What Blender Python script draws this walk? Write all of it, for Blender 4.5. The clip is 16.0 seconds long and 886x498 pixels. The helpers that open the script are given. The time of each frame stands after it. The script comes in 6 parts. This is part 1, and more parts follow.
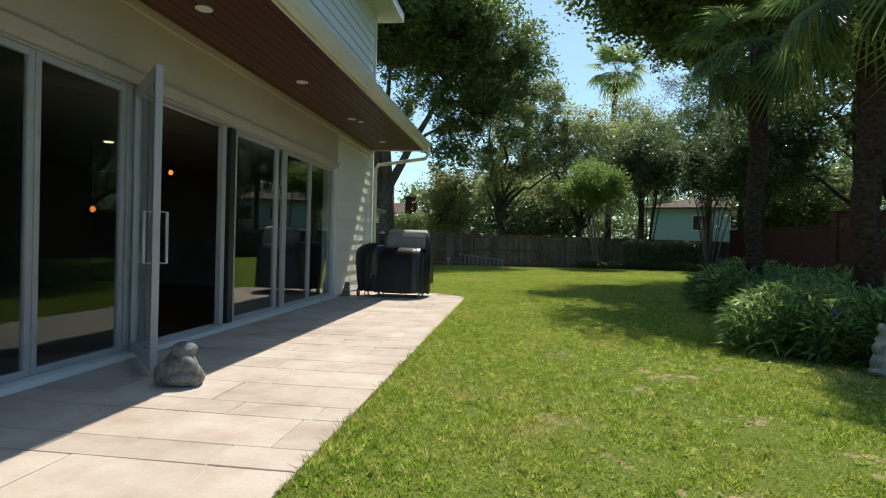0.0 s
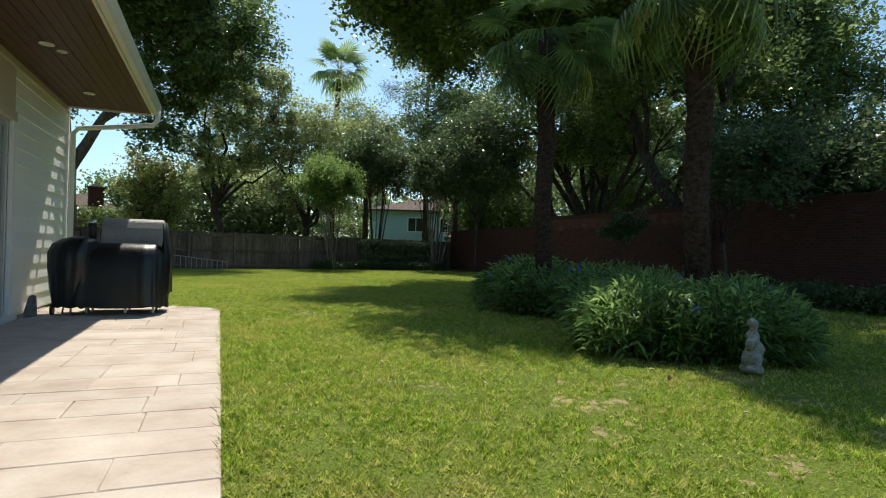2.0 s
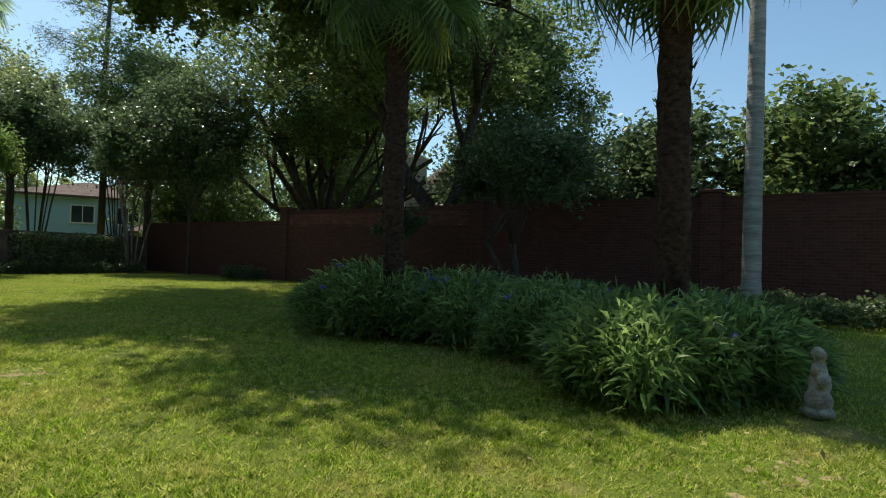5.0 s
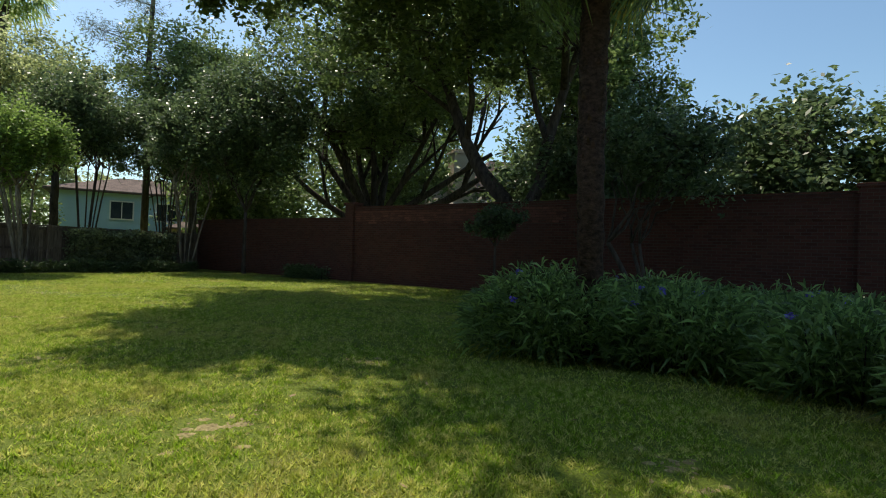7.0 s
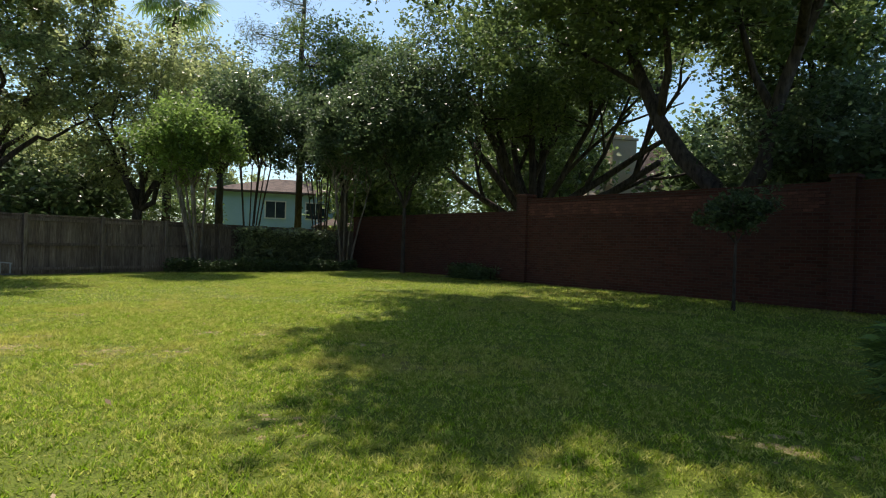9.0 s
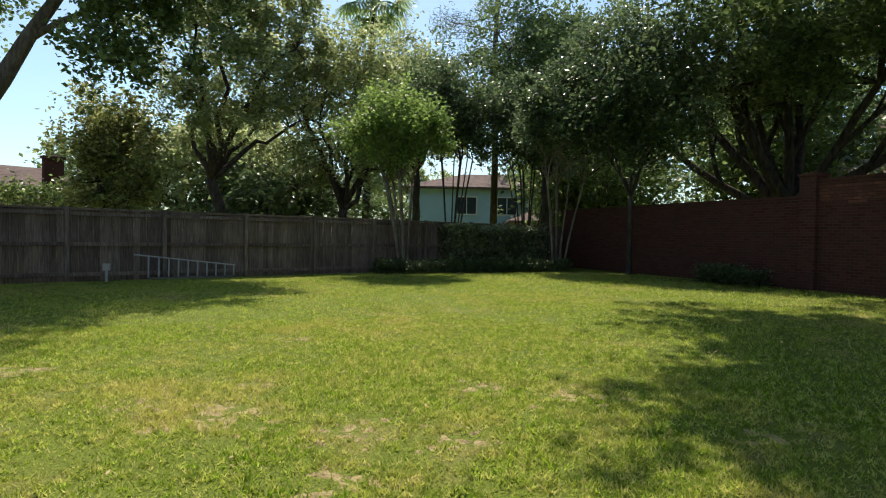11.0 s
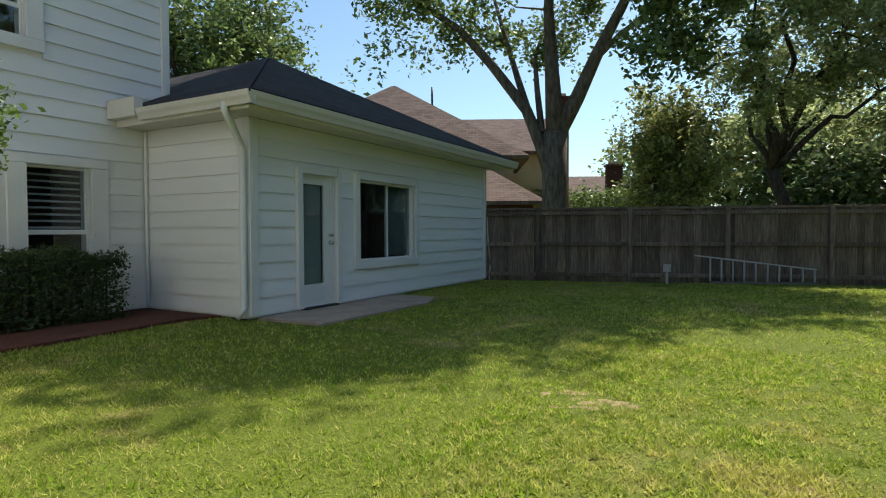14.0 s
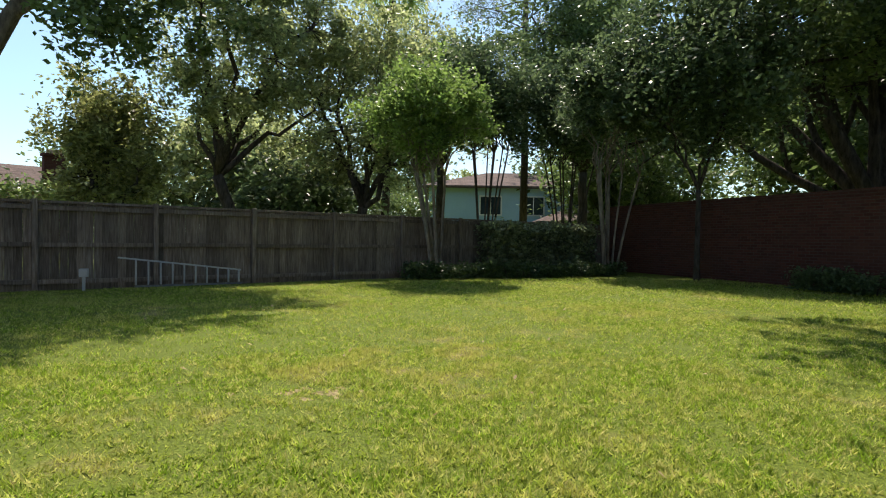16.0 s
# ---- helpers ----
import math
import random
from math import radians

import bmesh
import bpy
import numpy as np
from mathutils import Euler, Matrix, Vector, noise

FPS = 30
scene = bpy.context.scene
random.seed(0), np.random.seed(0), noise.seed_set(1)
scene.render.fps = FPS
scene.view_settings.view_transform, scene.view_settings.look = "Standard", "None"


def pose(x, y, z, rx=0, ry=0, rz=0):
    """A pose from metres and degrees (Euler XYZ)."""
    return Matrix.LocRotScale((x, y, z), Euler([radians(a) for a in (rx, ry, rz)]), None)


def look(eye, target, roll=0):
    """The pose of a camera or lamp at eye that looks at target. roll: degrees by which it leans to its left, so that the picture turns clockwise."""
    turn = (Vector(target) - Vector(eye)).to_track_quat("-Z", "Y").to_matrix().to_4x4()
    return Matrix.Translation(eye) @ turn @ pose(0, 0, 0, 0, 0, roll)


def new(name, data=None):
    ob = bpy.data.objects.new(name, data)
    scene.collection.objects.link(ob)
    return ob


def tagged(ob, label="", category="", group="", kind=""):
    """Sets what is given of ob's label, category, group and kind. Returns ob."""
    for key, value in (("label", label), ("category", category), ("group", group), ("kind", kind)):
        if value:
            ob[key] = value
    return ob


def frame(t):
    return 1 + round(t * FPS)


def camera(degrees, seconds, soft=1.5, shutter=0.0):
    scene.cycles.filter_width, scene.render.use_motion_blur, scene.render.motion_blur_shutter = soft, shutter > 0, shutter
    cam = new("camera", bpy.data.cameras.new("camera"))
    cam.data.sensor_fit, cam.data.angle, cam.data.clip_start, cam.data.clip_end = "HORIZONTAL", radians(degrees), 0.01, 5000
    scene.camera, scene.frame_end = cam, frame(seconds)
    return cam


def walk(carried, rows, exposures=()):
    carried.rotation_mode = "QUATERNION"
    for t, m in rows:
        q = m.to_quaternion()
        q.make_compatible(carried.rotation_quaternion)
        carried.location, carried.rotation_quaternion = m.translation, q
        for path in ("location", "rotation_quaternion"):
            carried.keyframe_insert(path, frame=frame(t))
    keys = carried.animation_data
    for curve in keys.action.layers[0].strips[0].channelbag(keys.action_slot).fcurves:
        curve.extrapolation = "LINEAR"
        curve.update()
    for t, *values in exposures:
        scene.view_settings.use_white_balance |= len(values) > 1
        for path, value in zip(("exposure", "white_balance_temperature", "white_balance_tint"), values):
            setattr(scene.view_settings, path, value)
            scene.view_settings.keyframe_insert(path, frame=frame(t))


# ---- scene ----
cam = camera(75.3, 16.0, soft=1.1)
PATH = [
    (0, 0.095, 0.222, 1.236, -0.76, -1.62, 7.47),
    (0.5, -0.227, 0.665, 1.220, -0.54, -1.75, -1.91),
    (1, -0.553, 1.288, 1.150, -0.15, -1.72, -11.26),
    (1.5, -0.870, 1.872, 1.151, 0.01, -1.71, -16.03),
    (2, -1.067, 2.477, 1.093, 0.22, -1.58, -21.26),
    (2.5, -1.235, 3.141, 1.086, 0.32, -1.52, -24.14),
    (3, -1.315, 3.685, 1.074, 0.49, -1.60, -30.44),
    (3.5, -1.252, 4.321, 1.073, 0.79, -1.64, -39.69),
    (6, -1.643, 7.431, 1.160, 0.59, -1.81, -53.30),
    (6.5, -1.691, 8.083, 1.144, 0.56, -1.88, -52.61),
    (7, -1.635, 8.807, 1.134, 0.46, -1.97, -50.64),
    (7.5, -1.641, 9.445, 1.122, 0.23, -2.07, -46.43),
    (8, -1.546, 10.109, 1.105, 0.14, -2.06, -44.27),
    (10.5, -0.950, 14.245, 1.187, -1.16, -1.07, -25.37),
    (11, -1.016, 14.905, 1.170, -1.26, -1.03, -21.06),
    (11.5, -1.054, 15.583, 1.164, -1.37, -0.81, -15.66),
    (12, -1.213, 16.100, 1.140, -1.60, -0.51, -3.97),
    (12.5, -1.397, 16.429, 1.127, -1.67, -0.19, 6.59),
    (13, -1.513, 16.663, 1.118, -1.80, 0.27, 20.37),
    (13.5, -1.595, 16.736, 1.133, -1.77, 0.24, 27.34),
    (14, -1.603, 16.745, 1.138, -1.74, 0.16, 29.42),
    (14.5, -1.511, 16.744, 1.130, -1.64, 0.09, 27.99),
    (15, -1.303, 16.779, 1.096, -1.44, -0.29, 13.20),
    (15.5, -1.056, 17.134, 1.100, -1.18, -0.61, -4.05),
    (16, -0.771, 17.524, 1.056, -0.95, -0.87, -19.76),
]
walk(cam, [(t, pose(x, y, z, 90 + pitch, roll, yaw)) for t, x, y, z, pitch, roll, yaw in PATH],
     [(0.0, 0.06, 6550, 9), (3.5, 0.06, 6650, 7), (6.0, 0.02, 6800, 11), (8.0, 0.10, 6850, 13), (10.5, 0.22, 6850, 16), (12.0, 0.28, 6800, 14), (14.0, 0.28, 6750, 13), (16.0, 0.36, 6800, 16)])

# ---- world, sun, exposure ----
SUN_DIR = Vector((0.113, 0.60, 1.0)).normalized()      # towards the sun
world = bpy.data.worlds.new("world")
scene.world = world
world.use_nodes = True
wn = world.node_tree
sky = wn.nodes.new("ShaderNodeTexSky")
sky.sky_type = "NISHITA"
sky.sun_disc = False
sky.sun_elevation = math.asin(SUN_DIR.z)
sky.sun_rotation = math.atan2(SUN_DIR.x, SUN_DIR.y)
sky.altitude = 20
sky.air_density, sky.dust_density, sky.ozone_density = 1.0, 1.1, 1.0
tone = wn.nodes.new("ShaderNodeMix")
tone.data_type, tone.blend_type = "RGBA", "MULTIPLY"
tone.inputs[0].default_value, tone.inputs[7].default_value = 1.0, (0.81, 1.0, 1.03, 1)
wn.links.new(sky.outputs[0], tone.inputs[6])
wn.links.new(tone.outputs[2], wn.nodes["Background"].inputs[0])
wn.nodes["Background"].inputs[1].default_value = 0.15
sun_data = bpy.data.lights.new("sun", "SUN")
sun_data.energy, sun_data.angle, sun_data.color = 5.0, radians(0.6), (1.0, 0.94, 0.82)
sun = new("sun", sun_data)
sun.matrix_world = look(SUN_DIR * 60, (0, 0, 0))


# ---- materials ----
def mat(name, build):
    m = bpy.data.materials.new(name)
    m.use_nodes = True
    nt = m.node_tree
    nt.nodes.clear()
    out = nt.nodes.new("ShaderNodeOutputMaterial")
    nt.links.new(build(nt), out.inputs[0])
    return m


def node(nt, kind, inputs=None, **props):
    n = nt.nodes.new(kind)
    for k, v in props.items():
        if k == "blend_type":
            n.blend_type = v
        elif k == "data_type":
            n.data_type = v
        elif k == "operation":
            n.operation = v
        elif k == "wave_type":
            n.wave_type = v
        elif k == "bands_direction":
            n.bands_direction = v
    for k, v in (inputs or {}).items():
        if hasattr(v, "is_output") or isinstance(v, bpy.types.NodeSocket):
            nt.links.new(v, n.inputs[k])
        else:
            n.inputs[k].default_value = v
    return n


def ramp(nt, fac, stops):
    r = nt.nodes.new("ShaderNodeValToRGB")
    nt.links.new(fac, r.inputs[0])
    e = r.color_ramp.elements
    while len(e) < len(stops):
        e.new(0.5)
    for el, (p, c) in zip(e, stops):
        el.position, el.color = p, (*c, 1)
    return r.outputs[0]


def coords(nt, scale=(1, 1, 1), space="Object"):
    tc = nt.nodes.new("ShaderNodeTexCoord")
    mp = node(nt, "ShaderNodeMapping", {"Vector": tc.outputs[space], "Scale": scale})
    return mp.outputs[0]


def world_pos(nt, scale=(1, 1, 1)):
    g = nt.nodes.new("ShaderNodeNewGeometry")
    return node(nt, "ShaderNodeMapping", {"Vector": g.outputs["Position"], "Scale": scale}).outputs[0]


def noise_fac(nt, vec, scale, detail=4, rough=0.55):
    return node(nt, "ShaderNodeTexNoise", {"Vector": vec, "Scale": scale, "Detail": detail, "Roughness": rough}).outputs["Fac"]


def mixc(nt, fac, a, b, mode="MIX"):
    n = nt.nodes.new("ShaderNodeMix")
    n.data_type, n.blend_type = "RGBA", mode
    for sock, v in ((n.inputs["Factor"], fac), (n.inputs[6], a), (n.inputs[7], b)):
        if isinstance(v, bpy.types.NodeSocket):
            nt.links.new(v, sock)
        elif sock.type == "RGBA":
            sock.default_value = (*v, 1)
        else:
            sock.default_value = v
    return n.outputs[2]


def bump(nt, height, strength=0.3, distance=0.01):
    return node(nt, "ShaderNodeBump", {"Height": height, "Strength": strength, "Distance": distance}).outputs[0]


def principled(nt, color, rough=0.6, normal=None, metal=0.0, spec=0.5):
    p = nt.nodes.new("ShaderNodeBsdfPrincipled")
    for k, v in (("Base Color", color), ("Roughness", rough), ("Metallic", metal), ("Specular IOR Level", spec), ("Normal", normal)):
        if v is None:
            continue
        if isinstance(v, bpy.types.NodeSocket):
            nt.links.new(v, p.inputs[k])
        elif k == "Base Color":
            p.inputs[k].default_value = (*v, 1)
        else:
            p.inputs[k].default_value = v
    return p.outputs[0]


def simple(name, dark, light, scale=3.0, rough=0.6, fine=60.0, bumps=0.15, metal=0.0, stretch=(1, 1, 1), spec=0.5, per_object=0.0):
    """Paint, stone, cloth: large stains and fine grain over two tones."""
    def build(nt):
        v = world_pos(nt, stretch)
        big = noise_fac(nt, v, scale, 5)
        small = noise_fac(nt, v, fine, 3)
        fac = node(nt, "ShaderNodeMath", {0: big, 1: small}, operation="ADD").outputs[0]
        fac = node(nt, "ShaderNodeMath", {0: fac, 1: 0.5}, operation="MULTIPLY").outputs[0]
        col = ramp(nt, fac, [(0.36, dark), (0.62, light)])
        if per_object:
            oi = nt.nodes.new("ShaderNodeObjectInfo")
            r = node(nt, "ShaderNodeMapRange", {"Value": oi.outputs["Random"], "To Min": 1 - per_object, "To Max": 1 + per_object}).outputs[0]
            hs = node(nt, "ShaderNodeHueSaturation", {"Color": col, "Value": r})
            col = hs.outputs[0]
        return principled(nt, col, rough, bump(nt, small, bumps), metal, spec)
    return mat(name, build)


def leafy(name, dark, light, trans=0.35, tint=(0.16, 0.22, 0.06), rough=0.45):
    """Leaves: each island its own tone, light shining through."""
    def build(nt):
        g = nt.nodes.new("ShaderNodeNewGeometry")
        c = ramp(nt, g.outputs["Random Per Island"], [(0.0, dark), (0.75, light), (1.0, [min(1, 1.5 * q) for q in light])])
        patch = noise_fac(nt, world_pos(nt), 0.7, 2)
        c = mixc(nt, node(nt, "ShaderNodeMapRange", {"Value": patch, "From Min": 0.35, "From Max": 0.7}).outputs[0], c, mixc(nt, 0.35, c, tint))
        p = principled(nt, c, rough, None, 0.0, 0.4)
        hs = node(nt, "ShaderNodeHueSaturation", {"Color": c, "Saturation": 0.95, "Value": 1.65})
        t = node(nt, "ShaderNodeBsdfTranslucent", {"Color": hs.outputs[0]}).outputs[0]
        return node(nt, "ShaderNodeMixShader", {0: trans, 1: p, 2: t}).outputs[0]
    return mat(name, build)


def bark(name, dark, light, stretch=(1, 1, 0.25), scale=9.0):
    def build(nt):
        v = world_pos(nt, stretch)
        n = noise_fac(nt, v, scale, 6, 0.65)
        return principled(nt, ramp(nt, n, [(0.35, dark), (0.65, light)]), 0.9, bump(nt, n, 0.9, 0.03), 0, 0.2)
    return mat(name, build)


def lawn_build(nt):
    v = world_pos(nt)
    big = noise_fac(nt, v, 0.35, 3)
    mid = noise_fac(nt, v, 1.9, 4)
    fine = noise_fac(nt, v, 45, 4, 0.7)
    g = ramp(nt, fine, [(0.3, (0.05, 0.07, 0.012)), (0.55, (0.15, 0.20, 0.022)), (0.8, (0.30, 0.34, 0.06))])
    dry = ramp(nt, fine, [(0.3, (0.18, 0.13, 0.05)), (0.65, (0.46, 0.35, 0.17))])
    a = node(nt, "ShaderNodeMath", {0: big, 1: mid}, operation="MULTIPLY").outputs[0]
    f = node(nt, "ShaderNodeMapRange", {"Value": a, "From Min": 0.30, "From Max": 0.46, "To Max": 0.8}).outputs[0]
    return principled(nt, mixc(nt, f, g, dry), 0.85, bump(nt, fine, 0.8, 0.03), 0, 0.2)


def blade_build(nt):
    g = nt.nodes.new("ShaderNodeNewGeometry")
    c = ramp(nt, g.outputs["Random Per Island"], [(0.0, (0.03, 0.06, 0.008)), (0.25, (0.16, 0.32, 0.022)), (0.6, (0.36, 0.58, 0.05)), (0.84, (0.62, 0.76, 0.13)), (0.95, (0.84, 0.76, 0.36)), (1.0, (0.50, 0.34, 0.16))])
    v = world_pos(nt)
    big = noise_fac(nt, v, 0.35, 3)
    mid = noise_fac(nt, v, 1.9, 4)
    a = node(nt, "ShaderNodeMath", {0: big, 1: mid}, operation="MULTIPLY").outputs[0]
    f = node(nt, "ShaderNodeMapRange", {"Value": a, "From Min": 0.21, "From Max": 0.38, "To Max": 0.75}).outputs[0]
    tone = noise_fac(nt, v, 7.0, 4, 0.7)
    c = mixc(nt, node(nt, "ShaderNodeMapRange", {"Value": tone, "From Min": 0.44, "From Max": 0.60, "To Max": 0.8}).outputs[0], c, (0.10, 0.19, 0.02))
    c = mixc(nt, f, c, (0.60, 0.50, 0.18))
    clump = noise_fac(nt, v, 15.0, 5, 0.75)
    c = mixc(nt, node(nt, "ShaderNodeMapRange", {"Value": clump, "From Min": 0.50, "From Max": 0.60, "To Max": 0.8}).outputs[0], c, (0.08, 0.125, 0.012))
    straw = noise_fac(nt, v, 13.0, 5, 0.75)
    c = mixc(nt, node(nt, "ShaderNodeMapRange", {"Value": straw, "From Min": 0.50, "From Max": 0.60, "To Max": 0.9}).outputs[0], c, (0.82, 0.72, 0.30))
    p = principled(nt, c, 0.75, None, 0, 0.12)
    t = node(nt, "ShaderNodeBsdfTranslucent", {"Color": mixc(nt, 0.32, c, (0.54, 0.72, 0.05))}).outputs[0]
    return node(nt, "ShaderNodeMixShader", {0: 0.5, 1: p, 2: t}).outputs[0]


def glass_build(nt):
    lw = node(nt, "ShaderNodeLayerWeight", {"Blend": 0.5}).outputs["Facing"]
    p5 = node(nt, "ShaderNodeMath", {0: lw, 1: 4.0}, operation="POWER").outputs[0]
    fr = node(nt, "ShaderNodeMapRange", {"Value": p5, "To Min": 0.05, "To Max": 0.9}).outputs[0]
    gl = node(nt, "ShaderNodeBsdfGlossy", {"Color": (1, 1, 1, 1), "Roughness": 0.0}).outputs[0]
    tr = node(nt, "ShaderNodeBsdfTransparent", {"Color": (0.82, 0.87, 0.87, 1)}).outputs[0]
    return node(nt, "ShaderNodeMixShader", {0: fr, 1: tr, 2: gl}).outputs[0]


def brick_build(nt):
    g = nt.nodes.new("ShaderNodeNewGeometry")
    sep = node(nt, "ShaderNodeSeparateXYZ", {0: g.outputs["Position"]})
    along = node(nt, "ShaderNodeMath", {0: sep.outputs[0], 1: sep.outputs[1]}, operation="ADD").outputs[0]
    uv = node(nt, "ShaderNodeCombineXYZ", {0: along, 1: sep.outputs[2]}).outputs[0]
    b = node(nt, "ShaderNodeTexBrick", {"Vector": uv, "Color1": (0.085, 0.030, 0.022, 1), "Color2": (0.13, 0.046, 0.034, 1), "Mortar": (0.11, 0.075, 0.062, 1),
                                         "Scale": 1.0, "Mortar Size": 0.006, "Brick Width": 0.205, "Row Height": 0.075, "Bias": -0.1})
    n = noise_fac(nt, g.outputs["Position"], 1.3, 5)
    col = mixc(nt, node(nt, "ShaderNodeMapRange", {"Value": n, "From Min": 0.4, "From Max": 0.75, "To Max": 0.6}).outputs[0], b.outputs["Color"], (0.10, 0.05, 0.04))
    inv = node(nt, "ShaderNodeMath", {0: 1.0, 1: b.outputs["Fac"]}, operation="SUBTRACT").outputs[0]
    return principled(nt, col, 0.9, bump(nt, inv, 0.6, 0.008), 0, 0.2)


def shingle(name, dark, light):
    def build(nt):
        v = coords(nt, (1, 1, 1))
        b = node(nt, "ShaderNodeTexBrick", {"Vector": v, "Color1": (*dark, 1), "Color2": (*light, 1), "Mortar": (*[0.4 * c for c in dark], 1),
                                             "Scale": 1.0, "Mortar Size": 0.008, "Brick Width": 0.33, "Row Height": 0.14})
        n = noise_fac(nt, v, 1.2, 5)
        f = noise_fac(nt, v, 90, 2)
        c = mixc(nt, node(nt, "ShaderNodeMapRange", {"Value": n, "From Min": 0.4, "From Max": 0.7, "To Max": 0.5}).outputs[0], b.outputs["Color"], light)
        return principled(nt, c, 0.9, bump(nt, f, 0.4, 0.01), 0, 0.2)
    return mat(name, build)


def weathered_build(nt):
    oi = nt.nodes.new("ShaderNodeObjectInfo")
    v = world_pos(nt, (9, 9, 0.7))
    n = noise_fac(nt, v, 4, 6, 0.65)
    st = noise_fac(nt, world_pos(nt, (1, 1, 0.5)), 1.7, 4)
    c = ramp(nt, n, [(0.3, (0.10, 0.074, 0.058)), (0.5, (0.20, 0.152, 0.122)), (0.72, (0.31, 0.255, 0.215))])
    c = mixc(nt, node(nt, "ShaderNodeMapRange", {"Value": st, "From Min": 0.45, "From Max": 0.75, "To Max": 0.7}).outputs[0], c, (0.085, 0.062, 0.05))
    r = node(nt, "ShaderNodeMapRange", {"Value": oi.outputs["Random"], "To Min": 0.62, "To Max": 1.12}).outputs[0]
    hs = node(nt, "ShaderNodeHueSaturation", {"Color": c, "Value": r})
    return principled(nt, hs.outputs[0], 0.9, bump(nt, n, 0.5, 0.01), 0, 0.2)


def patio_build(nt):
    oi = nt.nodes.new("ShaderNodeObjectInfo")
    v = world_pos(nt)
    n1 = noise_fac(nt, v, 2.2, 6, 0.6)
    n2 = noise_fac(nt, v, 38, 5, 0.7)
    c = ramp(nt, n1, [(0.32, (0.46, 0.36, 0.30)), (0.5, (0.56, 0.47, 0.40)), (0.7, (0.62, 0.55, 0.48))])
    c = mixc(nt, node(nt, "ShaderNodeMapRange", {"Value": n2, "From Min": 0.45, "From Max": 0.8, "To Max": 0.3}).outputs[0], c, (0.40, 0.30, 0.25))
    n3 = noise_fac(nt, v, 0.9, 5, 0.65)
    c = mixc(nt, node(nt, "ShaderNodeMapRange", {"Value": n3, "From Min": 0.48, "From Max": 0.75, "To Max": 0.55}).outputs[0], c, (0.36, 0.27, 0.22))
    r = node(nt, "ShaderNodeMapRange", {"Value": oi.outputs["Random"], "To Min": 0.92, "To Max": 1.06}).outputs[0]
    hs = node(nt, "ShaderNodeHueSaturation", {"Color": c, "Value": r})
    return principled(nt, hs.outputs[0], 0.75, bump(nt, n2, 0.35, 0.006), 0, 0.3)


def emitter(name, color, strength):
    return mat(name, lambda nt: node(nt, "ShaderNodeEmission", {"Color": (*color, 1), "Strength": strength}).outputs[0])


